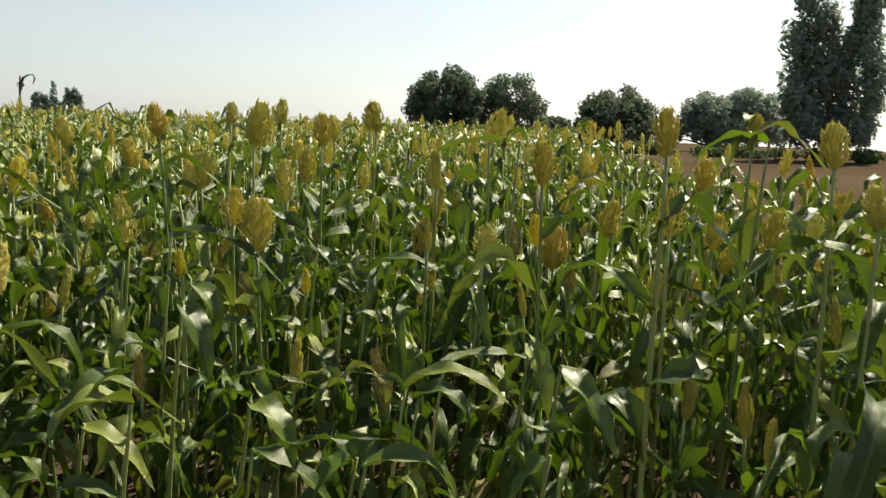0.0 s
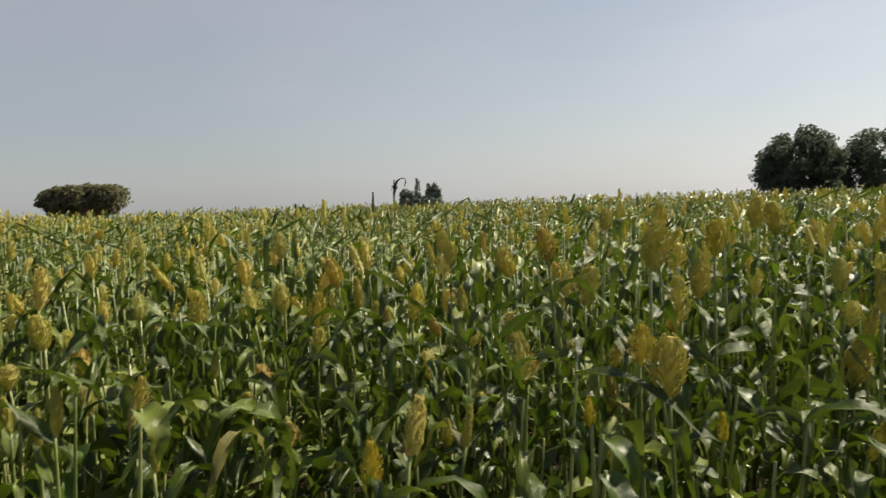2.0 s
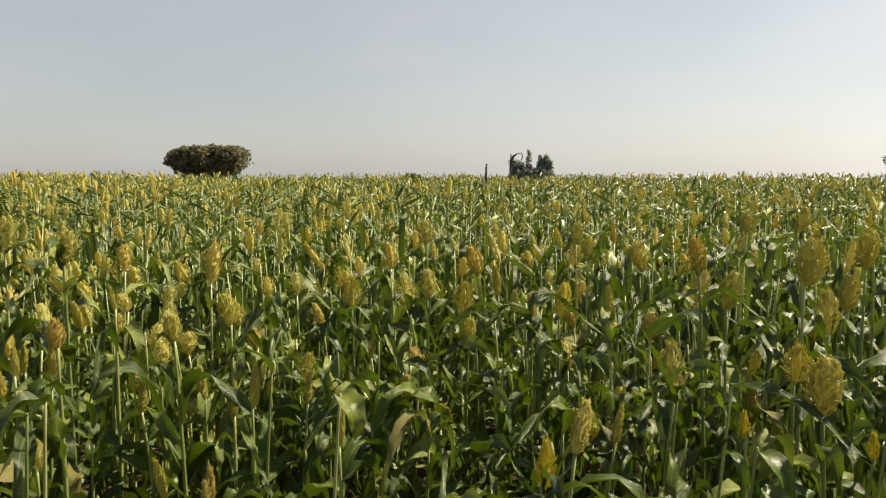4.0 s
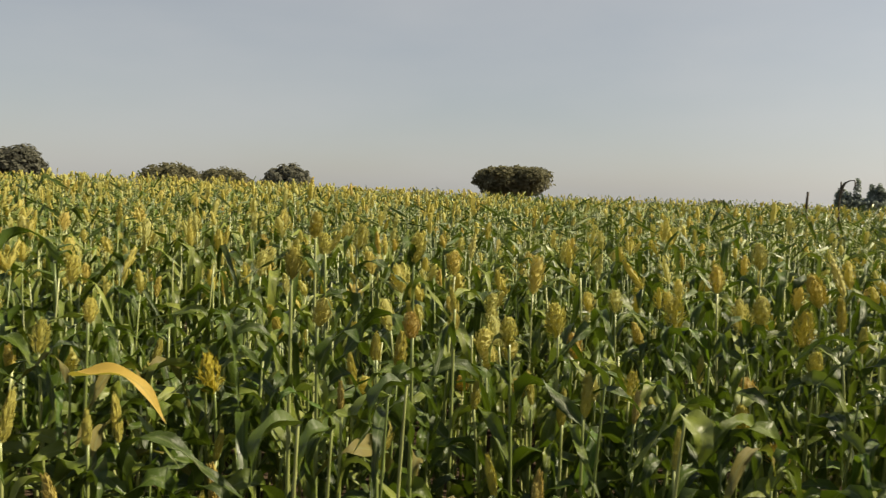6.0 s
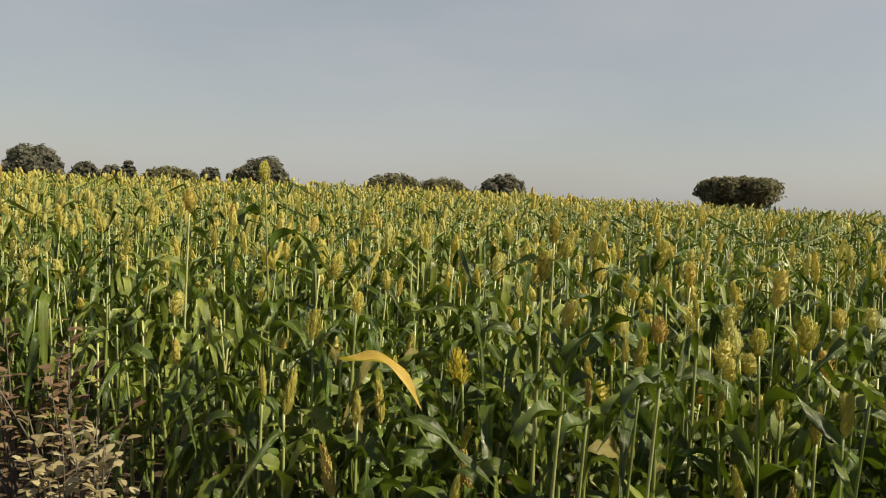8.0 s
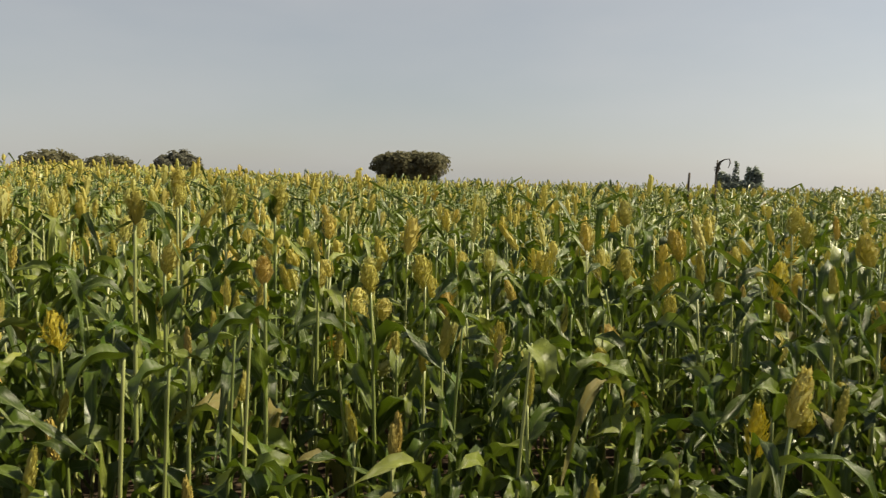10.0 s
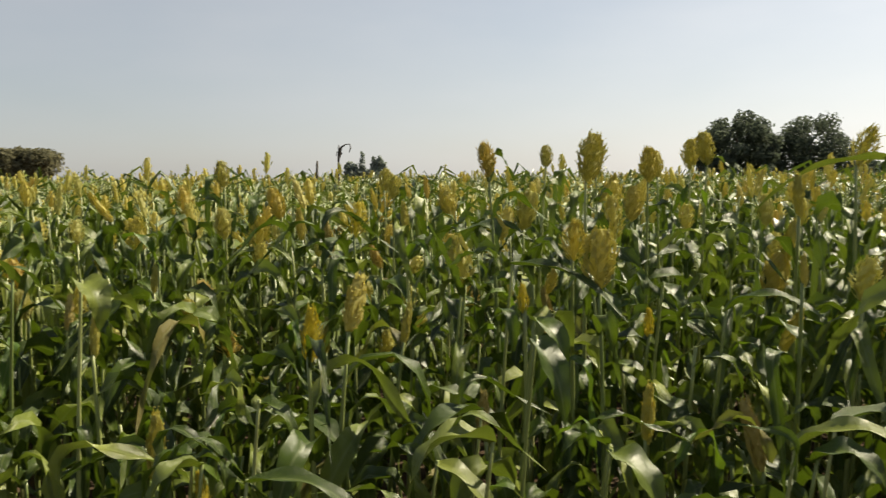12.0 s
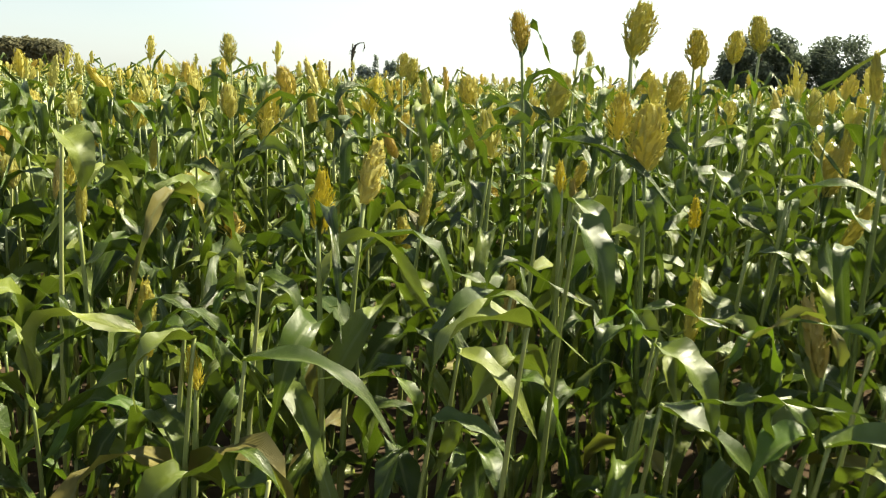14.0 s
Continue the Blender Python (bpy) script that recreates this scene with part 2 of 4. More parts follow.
def mesh_from_arrays(name, v, f, uv, mat, materials, tint=None, smooth=True):
    me = bpy.data.meshes.new(name)
    me.vertices.add(len(v))
    me.vertices.foreach_set("co", np.ascontiguousarray(v, dtype=np.float32).ravel())
    me.loops.add(len(f) * 3)
    me.loops.foreach_set("vertex_index", np.ascontiguousarray(f, dtype=np.int32).ravel())
    me.polygons.add(len(f))
    me.polygons.foreach_set("loop_start", np.arange(0, len(f) * 3, 3, dtype=np.int32))
    for m in materials:
        me.materials.append(m)
    me.polygons.foreach_set("material_index", np.ascontiguousarray(mat, dtype=np.int32))
    me.polygons.foreach_set("use_smooth", np.full(len(f), True) & (np.asarray(mat) < 2) if smooth else np.full(len(f), False))
    layer = me.uv_layers.new(name="UVMap")
    layer.data.foreach_set("uv", np.ascontiguousarray(uv, dtype=np.float32).ravel())
    if tint is not None:
        a = me.attributes.new("tint", "FLOAT", "POINT")
        a.data.foreach_set("value", np.ascontiguousarray(tint, dtype=np.float32))
    me.update(calc_edges=True)
    me.validate()
    return me


def mesh_of(name, shape, materials, smooth=True):
    return mesh_from_arrays(name, *shape.arrays(), materials, smooth=smooth)


def part(name, me, parent, label="", m=None):
    ob = new(name, me)
    ob.parent = parent
    if m is not None:
        ob.matrix_basis = m
    return tagged(ob, label)


def tube(points, radii, sides, slot=0, cap=True):
    """A tapered tube along points."""
    verts, faces, uvs = [], [], []
    pts = [Vector(p) for p in points]
    for i, p in enumerate(pts):
        d = (pts[min(i + 1, len(pts) - 1)] - pts[max(i - 1, 0)]).normalized()
        a = d.cross(Vector((0.31, 0.95, 0.05))).normalized()
        b = d.cross(a)
        for s in range(sides):
            w = 2 * math.pi * s / sides
            verts.append(p + (a * math.cos(w) + b * math.sin(w)) * radii[i])
            uvs.append((0.3, i / len(pts)))
    for i in range(len(pts) - 1):
        for s in range(sides):
            q = (s + 1) % sides
            faces.append((i * sides + s, i * sides + q, (i + 1) * sides + q, (i + 1) * sides + s))
    if cap:
        faces.append(tuple(range((len(pts) - 1) * sides, len(pts) * sides)))
    return verts, faces, uvs


def blade(length, width, rise, droop, curl, wave, segs, cross, rng, twist=0.0, bend=None):
    """A grass blade that leaves the origin along +x at the angle rise, bends over by droop and hangs."""
    verts, faces, uvs = [], [], []
    x = z = y = 0.0
    phase, freq = rng.uniform(0, 6.28), rng.uniform(12, 22)
    kink, spread = bend or rng.choice([(0.0, 0.62), (0.03, 0.52), (0.08, 0.45), (0.16, 0.36), (0.26, 0.28)])
    step = length / segs
    for i in range(segs + 1):
        s = i / segs
        k = min(1.0, max(0.0, (s - kink) / spread))
        ang = rise - droop * k * k * (3 - 2 * k)
        if i:
            x += math.cos(ang) * step
            z += math.sin(ang) * step
            y += curl * s * step
        half = 0.5 * width * min(1.0, 0.38 + (s / 0.16) ** 0.8 * 0.62 if s < 0.16 else 1.0) * max(0.0, 1 - s ** 1.8) ** 0.92
        half = max(half, 0.0008)
        roll = twist * s
        fold = 0.55 * (1 - s) + 0.12
        for c in range(cross + 1):
            u = 2 * c / cross - 1
            lift = abs(u) * fold * half + wave * half * math.sin(freq * s + phase + (2.2 if u > 0 else 0)) * abs(u) ** 2
            side = u * half
            a, b = side * math.cos(roll) - lift * math.sin(roll), side * math.sin(roll) + lift * math.cos(roll)
            nx, nz = -math.sin(ang), math.cos(ang)
            verts.append((x + nx * b, y + a, z + nz * b))
            uvs.append((0.5 + u / 2, s))
    w = cross + 1
    for i in range(segs):
        for c in range(cross):
            k = i * w + c
            faces.append((k, k + 1, k + w + 1, k + w))
    return verts, faces, uvs


def spikelet(p, d, long_r, thin_r):
    """A small grain cluster at p: a blunt four-sided tip that points along d."""
    d = Vector(d).normalized()
    a = d.orthogonal().normalized() * thin_r
    b = d.cross(a).normalized() * thin_r
    p = Vector(p)
    verts = [p + d * long_r, p + a, p + b, p - a, p - b]
    return verts, [(0, 1, 2), (0, 2, 3), (0, 3, 4), (0, 4, 1)]


def head_profile(kind, u):
    """Half-width of a grain head at the share u of its height."""
    if kind == "pod":
        return 0.035 + 0.105 * math.sin(math.pi * min(1, 0.04 + 0.93 * u) ** 0.9) ** 0.8
    if kind == "loose":
        return 0.03 + 0.25 * math.sin(math.pi * (0.07 + 0.88 * u)) ** 0.9
    if kind == "young":
        return 0.02 + 0.18 * math.sin(math.pi * (0.10 + 0.84 * u) ** 0.9) ** 0.8
    return 0.03 + 0.255 * math.sin(math.pi * (0.04 + 0.90 * u) ** 1.12) ** 0.8


def head_shape(kind, strands, rng, slot=0, grains=0):
    """A grain head one metre long, standing on the origin: an uneven core under many thin upward branchlets, each with its grains."""
    sh = Shape()
    rings_n, sides = (9, 9) if strands > 60 else (5, 6) if strands > 15 else (4, 4) if strands else (3, 4)
    k = {"loose": 0.34, "young": 0.42, "pod": 0.66}.get(kind, 0.54) if strands else 0.95
    sway = (rng.uniform(-0.07, 0.07), rng.uniform(-0.07, 0.07))
    us = [i / rings_n for i in range(rings_n + 1)]
    v, f, uvs = tube([(sway[0] * u * u, sway[1] * u * u, u * 0.97) for u in us], [head_profile(kind, u) * k for u in us], sides)
    v = [Vector((p.x * q, p.y * q, p.z + rng.uniform(-0.02, 0.02))) for p in v for q in (rng.uniform(0.72, 1.28),)]
    sh.add(v, f, uvs, slot)
    for i in range(strands):
        u = 0.02 + 0.86 * ((i + 0.5) / strands) ** 0.95
        w = i * 2.39996 + rng.uniform(-0.5, 0.5)
        r = head_profile(kind, u) * rng.uniform(0.45, 0.85)
        rise = rng.uniform(0.10, 0.22)
        out = head_profile(kind, min(1.0, u + rise)) * rng.uniform(0.72, 1.08)
        if kind in ("loose", "young"):
            out *= rng.uniform(0.8, 1.4)
        if u > 0.7:
            out = max(out, 0.05) * rng.uniform(0.5, 1.25)
        c = Vector((sway[0] * u * u, sway[1] * u * u, 0))
        p0 = c + Vector((math.cos(w) * r, math.sin(w) * r, u - 0.02))
        p1 = c + Vector((math.cos(w + 0.1) * out, math.sin(w + 0.1) * out, u + rise))
        thin = rng.uniform(0.013, 0.022) * (1.0 if strands > 60 else 1.8 if strands > 15 else 3.2)
        d = p1 - p0
        a = d.orthogonal().normalized()
        b = d.normalized().cross(a)
        mid = p0.lerp(p1, 0.5)
        ring = [mid + (a * math.cos(2.094 * q) + b * math.sin(2.094 * q)) * thin for q in range(3)]
        sh.add([p1, *ring, p0], [(0, 1 + q, 1 + (q + 1) % 3) for q in range(3)] + [(4, 1 + (q + 1) % 3, 1 + q) for q in range(3)], None, slot)
        for g in range(grains):
            t = 0.15 + 0.9 * (g + rng.random()) / grains
            ang = g * 2.4 + rng.uniform(-0.8, 0.8)
            side = a * math.cos(ang) + b * math.sin(ang)
            size = rng.uniform(0.013, 0.021)
            sh.add(*spikelet(p0.lerp(p1, t) + side * thin * 0.7, side + d.normalized() * 1.1, size * rng.uniform(1.0, 1.7), size * 0.7), None, slot)
    return sh


# ---- ground ----
def ease(k):
    k = min(1.0, max(0.0, k))
    return k * k * (3 - 2 * k)


def ground_height(x, y):
    """A slight swell: rising to one side, sinking towards the bare field, and falling away very gently to the horizon."""
    r = math.hypot(x, y)
    az = math.degrees(math.atan2(-x, y)) if y > -0.5 * abs(x) else -90.0
    k = ease((r - 4.0) / 24.0)
    rise = 0.12 + 0.36 * ease((az + 10.0) / 34.0)
    fall = 0.002 * max(0.0, r - 14.0) * ease((-50.0 - az) / 18.0)
    return k * rise - fall - 0.010 * max(0.0, r - 62.0)


rings = [0.0] + [0.5 * 1.16 ** i for i in range(58)]
spokes = 72
gv = [(0, 0, ground_height(0, 0))]
gf = []
for r in rings[1:]:
    for s in range(spokes):
        a = 2 * math.pi * s / spokes
        x, y = r * math.cos(a), r * math.sin(a)
        gv.append((x, y, ground_height(x, y)))
for s in range(spokes):
    gf.append((0, 1 + s, 1 + (s + 1) % spokes))
for i in range(len(rings) - 2):
    for s in range(spokes):
        a, b = 1 + i * spokes + s, 1 + i * spokes + (s + 1) % spokes
        gf.append((a, a + spokes, b + spokes, b))
tagged(new("ground", mesh_of("ground", Shape().add(gv, gf), [SOIL])), "bare brown ploughed earth reaching the horizon", "ground", kind="structure")


# ---- sorghum plants ----
# Head centres of plants that stand out: x, y, height, head length, kind.
FRONT_HEADS = [
    (2.11, 2.15, 1.45, 0.18, "full"), (2.76, 2.50, 1.43, 0.16, "full"), (3.04, 2.72, 1.44, 0.14, "full"), (1.95, 2.52, 1.45, 0.14, "full"),
    (2.96, 3.46, 1.49, 0.13, "full"), (3.04, 2.43, 1.50, 0.16, "full"), (2.87, 1.65, 1.48, 0.16, "loose"), (2.45, 1.56, 1.32, 0.15, "pod"),
    (2.84, 1.49, 1.05, 0.18, "pod"), (1.80, 1.85, 1.20, 0.14, "loose"), (1.81, 1.75, 1.15, 0.19, "full"), (1.63, 2.19, 1.12, 0.18, "loose"),
    (1.57, 1.79, 1.05, 0.09, "young"), (2.03, 1.77, 0.94, 0.10, "young"), (1.44, 2.26, 0.92, 0.15, "pod"), (0.94, 1.78, 1.02, 0.14, "young"),
    (0.66, 1.69, 0.73, 0.09, "young"), (0.55, 2.44, 0.95, 0.14, "pod"), (0.97, 3.07, 0.88, 0.13, "full"), (0.92, 3.50, 0.97, 0.13, "pod"),
]
MIDDLE_HEADS = [
    (0.99, 4.22, 1.11, 0.19, "loose"), (1.47, 4.37, 1.41, 0.16, "full"), (1.37, 4.03, 1.16, 0.17, "full"), (1.47, 3.79, 1.12, 0.19, "loose"),
    (1.74, 4.23, 1.25, 0.19, "full"), (2.85, 4.26, 1.23, 0.21, "full"), (2.38, 2.89, 1.24, 0.20, "full"), (2.49, 4.46, 1.37, 0.15, "full"),
    (2.44, 2.37, 1.22, 0.19, "loose"), (2.63, 2.47, 1.27, 0.16, "full"), (3.12, 3.25, 1.50, 0.17, "full"), (3.70, 3.13, 1.50, 0.18, "full"),
    (3.64, 2.58, 1.21, 0.17, "full"), (2.39, 1.09, 1.37, 0.15, "full"), (2.10, 0.57, 1.48, 0.13, "full"), (2.65, 0.78, 1.23, 0.17, "loose"),
]
SIDE_HEADS = [
    (3.07, 0.85, 1.33, 0.14, "full"), (2.84, 0.61, 1.50, 0.10, "full"), (2.98, 0.76, 1.15, 0.14, "full"), (2.75, 0.50, 1.20, 0.13, "full"),
    (2.61, 0.31, 1.46, 0.14, "full"), (2.43, 0.16, 1.32, 0.12, "full"), (2.09, 1.29, 1.14, 0.09, "pod"), (-0.27, 2.59, 1.28, 0.10, "full"),
    (0.06, 2.95, 1.21, 0.12, "full"), (0.29, 3.39, 1.19, 0.15, "full"), (2.30, 3.98, 1.33, 0.14, "full"), (-0.58, 2.64, 1.31, 0.11, "full"),
]
BACK_HEADS = [
    (-0.32, 3.27, 1.48, 0.14, "full"), (-0.70, 4.43, 1.45, 0.17, "loose"), (-0.84, 3.90, 1.53, 0.14, "full"), (0.31, 2.69, 1.05, 0.16, "pod"),
    (-0.37, 2.51, 1.22, 0.10, "pod"), (-0.14, 3.26, 1.28, 0.11, "pod"), (-0.66, 2.60, 1.47, 0.11, "full"), (-0.67, 3.21, 1.49, 0.10, "full"),
    (-1.03, 2.96, 1.01, 0.17, "loose"), (-1.88, 3.58, 1.31, 0.14, "full"), (-1.65, 2.88, 1.14, 0.14, "loose"), (-1.41, 2.78, 1.26, 0.10, "full"),
    (-0.37, 2.81, 0.85, 0.12, "loose"), (-0.47, 2.45, 1.08, 0.10, "pod"), (-0.16, 3.49, 1.14, 0.10, "full"), (-2.69, 4.31, 1.78, 0.15, "full"),
    (-2.95, 3.92, 1.60, 0.15, "full"),
]
HEADS = FRONT_HEADS + MIDDLE_HEADS + SIDE_HEADS + BACK_HEADS


def crop_edge(x):
    """The y beyond which the crop stands, at x: a bent edge in front of the walker."""
    return np.interp(x, [-9.0, -3.4, -2.0, -1.2, 0.4, 1.25, 2.0, 2.6, 12.0], [5.2, 3.4, 2.55, 2.2, 1.75, 1.35, 0.3, -0.6, -2.2])


def in_crop(x, y):
    """Inside the field: beyond the near edge, and on this side of the far corner by the bare field."""
    return y > crop_edge(x) and (y > 0.62 * x - 2.2 or math.hypot(x, y) < 6.4)


rng = random.Random(7)
leaf_meshes = []
for i in range(30):
    L, W = rng.uniform(0.42, 0.72), rng.triangular(0.028, 0.074, 0.046) * (0.7 if i > 27 else 1.0)
    sh = Shape().add(*blade(L, W, radians(rng.uniform(46, 78)), rng.uniform(1.9, 2.9), rng.uniform(-0.3, 0.3), rng.uniform(0.6, 1.7), 14, 4, rng, rng.uniform(-1.0, 1.0)))
    leaf_meshes.append(mesh_of("leaf", sh, [BROWN_LEAF if i == 29 else YOUNG_LEAF if i > 27 else LEAF]))
head_meshes = {}
for kind, mats, count in (("full", (HEAD, GREEN_HEAD, HEAD, HEAD, GREEN_HEAD), 165), ("loose", (HEAD, GREEN_HEAD, YELLOW_HEAD), 140), ("young", (YELLOW_HEAD, YELLOW_HEAD, YELLOW_HEAD), 120), ("pod", (GREEN_HEAD, POD, GREEN_HEAD), 110)):
    head_meshes[kind] = [mesh_of("grain_head", head_shape(kind, count, rng, 0, 2), [m], smooth=False) for m in mats]


def stalk_shape(h, bend, r0, sides, segs, rng):
    """A jointed cane h metres high, leaning by bend at its top."""
    pts, rad = [], []
    n = segs
    for i in range(n + 1):
        s = i / n
        pts.append((bend[0] * s ** 2, bend[1] * s ** 2, h * s))
        knot = 1.18 if i % 2 == 0 else 1.0
        rad.append(r0 * (1 - 0.55 * s) * knot)
    return tube(pts, rad, sides)


STALKS = [mesh_of("stalk", Shape().add(*stalk_shape(1.0, (rng.uniform(-0.05, 0.05), rng.uniform(-0.05, 0.05)), 0.0098, 7, 12, rng)), [STALK]) for _ in range(6)]


def sorghum_plant(x, y, neck, length, kind, rng, leaves=8, exact=False, label=""):
    """One plant as a thing: stalk, leaves and grain head; neck is the height at which the head begins."""
    root = new("sorghum_plant")
    z = ground_height(x, y)
    me = rng.choice(STALKS)
    tip = me.vertices[len(me.vertices) - 1].co
    if exact:
        turn = rng.uniform(0, 360)
        neck -= z
        shift = Matrix.Rotation(radians(turn), 3, "Z") @ Vector((tip.x, tip.y, 0))
        root.matrix_basis = pose(x - shift.x, y - shift.y, z, 0, 0, turn)
    else:
        root.matrix_basis = pose(x, y, z, rng.gauss(0, 4), rng.gauss(0, 4), rng.uniform(0, 360))
    words = {"full": "sorghum plant with a full ochre grain head", "loose": "sorghum plant with a loose open ochre panicle",
             "young": "sorghum plant with a small bright yellow flowering head", "pod": "sorghum plant with a slender unripe grain head",
             "none": "young leafy sorghum plant without a grain head"}
    tagged(root, label or words[kind], "sorghum plant", "sorghum plants in the field")
    top = neck
    thin = 0.78 if kind == "none" else 1.0
    part("stalk", me, root, m=Matrix.Diagonal((thin, thin, top * (0.9 if kind == "none" else 1.0) + 0.01, 1)))
    if kind == "none":
        tip = tip * thin
    side = rng.uniform(0, 360)
    for i in range(leaves):
        s = (i + 0.6) / leaves
        zz = top * (0.26 + 0.74 * s) * (0.97 if kind == "none" else 0.93)
        q = (zz / top) ** 2
        size = (0.75 + 0.45 * math.sin(math.pi * s)) * rng.uniform(0.8, 1.08) * min(1.0, top / 1.0 + 0.15)
        m = pose(tip.x * q, tip.y * q, zz, rng.uniform(-22, 22), rng.uniform(-16, 18), side + 180 * (i % 2) + rng.uniform(-50, 50))
        part("leaf", rng.choice(leaf_meshes), root, m=m @ Matrix.Scale(size, 4))
    if kind == "none":
        for turn in (0, 170):
            part("leaf", rng.choice(leaf_meshes), root, m=pose(tip.x, tip.y, top - 0.03, rng.uniform(-8, 8), -rng.uniform(12, 30), side + turn + rng.uniform(-30, 30)) @ Matrix.Scale(rng.uniform(0.6, 0.85), 4))
    if kind != "none":
        if rng.random() < 0.22:
            part("leaf", rng.choice(leaf_meshes), root, m=pose(tip.x, tip.y, top - 0.02, rng.uniform(-8, 8), -rng.uniform(0, 25), rng.uniform(0, 360)) @ Matrix.Scale(rng.uniform(0.4, 0.75), 4))
        fat = rng.uniform(1.0, 1.22) if kind == "full" else rng.uniform(0.88, 1.08)
        m = pose(tip.x, tip.y, top, rng.gauss(0, 8), rng.gauss(0, 8), rng.uniform(0, 360)) @ Matrix.Diagonal((length * fat, length * fat, length, 1))
        part("grain_head", rng.choice(head_meshes[kind]), root, m=m)
    return root


taken = []
for x, y, zc, length, kind in HEADS:
    length *= 0.94
    sorghum_plant(x, y, zc - length / 2, length, kind, rng, 5, exact=True)
    taken.append((x, y))

# The rest of the crop: places on a jittered grid, nearest first.
spots = []
for r0, r1, spacing in ((0.0, 8.0, 0.195), (8.0, 20.0, 0.30), (20.0, 40.0, 0.38), (40.0, 64.0, 0.50)):
    n = int(r1 / spacing) + 1
    for i in range(-n, n + 1):
        for j in range(-8, n + 1):
            x, y = (i + rng.uniform(-0.42, 0.42)) * spacing, (j + rng.uniform(-0.42, 0.42)) * spacing
            r = math.hypot(x, y)
            az = math.degrees(math.atan2(-x, y))
            clear = x < 0.3 or math.hypot(x - 0.33, y - 0.2) > 1.72      # room for the single leafy plants in front
            if r0 <= r < r1 and clear and in_crop(x, y) and -96 < az < 60 - 8 * (r > 12):
                spots.append((r, x, y))
spots.sort()
near = [s for s in spots if s[0] < 5.6 and all((s[1] - a) ** 2 + (s[2] - b) ** 2 > 0.028 for a, b in taken)][:196]
near_set = set(near)


def crop_height(x, y, rng):
    """How high a plant stands at a place, head included."""
    r = math.hypot(x, y)
    if r > 4.4 and rng.random() < 0.09:
        return rng.uniform(1.42, 1.60) if r > 6.5 else rng.uniform(1.30, 1.46)
    mean, top = (1.02, 1.22) if r < 4.6 else (1.15, 1.42)
    return max(0.6, min(top, rng.gauss(mean, 0.18) + 0.05 * math.sin(x * 0.35) * math.cos(y * 0.3)))


for r, x, y in near:
    kind = rng.choices(["full", "loose", "young", "pod", "none"], [2.2, 0.8, 0.3, 1.6, 5.0])[0]
    h = crop_height(x, y, rng)
    if y < crop_edge(x) + 0.5 and x < 1.0:
        h, kind = h * (1.08 if x < -0.8 else 0.76), rng.choice(["none", "none", "pod"])
    if x < -0.9 and y < 4.6 and rng.random() < 0.85:
        kind = "none"
    if r < 3.2:
        h, kind = min(h, 0.95 if r > 2.7 else 0.76), rng.choice(["none", "none", "none", "pod"])
    length = rng.uniform(0.11, 0.19)
    sorghum_plant(x, y, h - length * 0.5, length, kind, rng, rng.choice([4, 4, 5, 5]))


# Short leafy shoots between the front plants.
for r, x, y in [s for s in near if s[0] < 3.0 and s[1] > -0.6][:14]:
    sorghum_plant(x + rng.uniform(-0.13, 0.13), y + rng.uniform(0.02, 0.16), rng.uniform(0.34, 0.62), 0.12, "none", rng, 5, label="short leafy sorghum shoot between taller plants")


# ---- the crop further off, joined ----
def template(detail, rng, headed):
    """Verts, triangles, uv and slots (0 stalk, 1 leaf, 2 head) of one plant of unit height 1.1 m."""
    sh = Shape()
    neck = rng.uniform(0.86, 0.98)
    bend = (rng.uniform(-0.06, 0.06), rng.uniform(-0.06, 0.06))
    sides, ssegs, leaves, lsegs, cross, clumps = {0: (6, 6, 4, 9, 3, 90), 1: (4, 3, 5, 6, 2, 36), 2: (3, 1, 6, 3, 2, 9), 3: (3, 1, 5, 3, 1, 0)}[detail]
    sh.add(*stalk_shape(neck, bend, {0: 0.0095, 1: 0.0085, 2: 0.0075, 3: 0.008}[detail], sides, ssegs, rng), 0)
    side = rng.uniform(0, 360)
    for i in range(leaves):
        s = (i + 0.6) / leaves
        if detail == 3:
            s = 0.35 + 0.6 * s
        zz = (neck * 0.95 if headed else neck) * (0.26 + 0.74 * s)
        q = (zz / neck) ** 2
        v, f, uvs = blade(rng.uniform(0.34, 0.64), rng.uniform(0.032, 0.074) if detail < 2 else rng.uniform(0.034, 0.062), radians(rng.uniform(42, 76)), rng.uniform(1.6, 2.8), rng.uniform(-0.35, 0.35), 0.4, lsegs, cross, rng, rng.uniform(-1.5, 1.5))
        m = pose(bend[0] * q, bend[1] * q, zz, rng.uniform(-20, 20), rng.uniform(-14, 18), side + 180 * (i % 2) + rng.uniform(-50, 50))
        sh.add([m @ Vector(p) for p in v], f, uvs, 1)
    if headed:
        length = rng.uniform(0.13, 0.19)
        kind = rng.choice(["full", "full", "full", "loose", "pod"])
        h = head_shape(kind, clumps, rng, 2, 2 if detail == 0 else 0)
        m = pose(bend[0], bend[1], neck, rng.gauss(0, 15), rng.gauss(0, 15), 0) @ Matrix.Diagonal((length * rng.uniform(0.85, 1.15) * (1.25 if detail > 1 else 1.12), length * rng.uniform(0.85, 1.15) * (1.25 if detail > 1 else 1.12), length * rng.uniform(0.75, 1.0), 1))
        hv, hf = h.arrays()[:2]
        sh.add([m @ Vector(p) for p in hv], [tuple(t) for t in hf], None, 2)
    return sh.arrays()


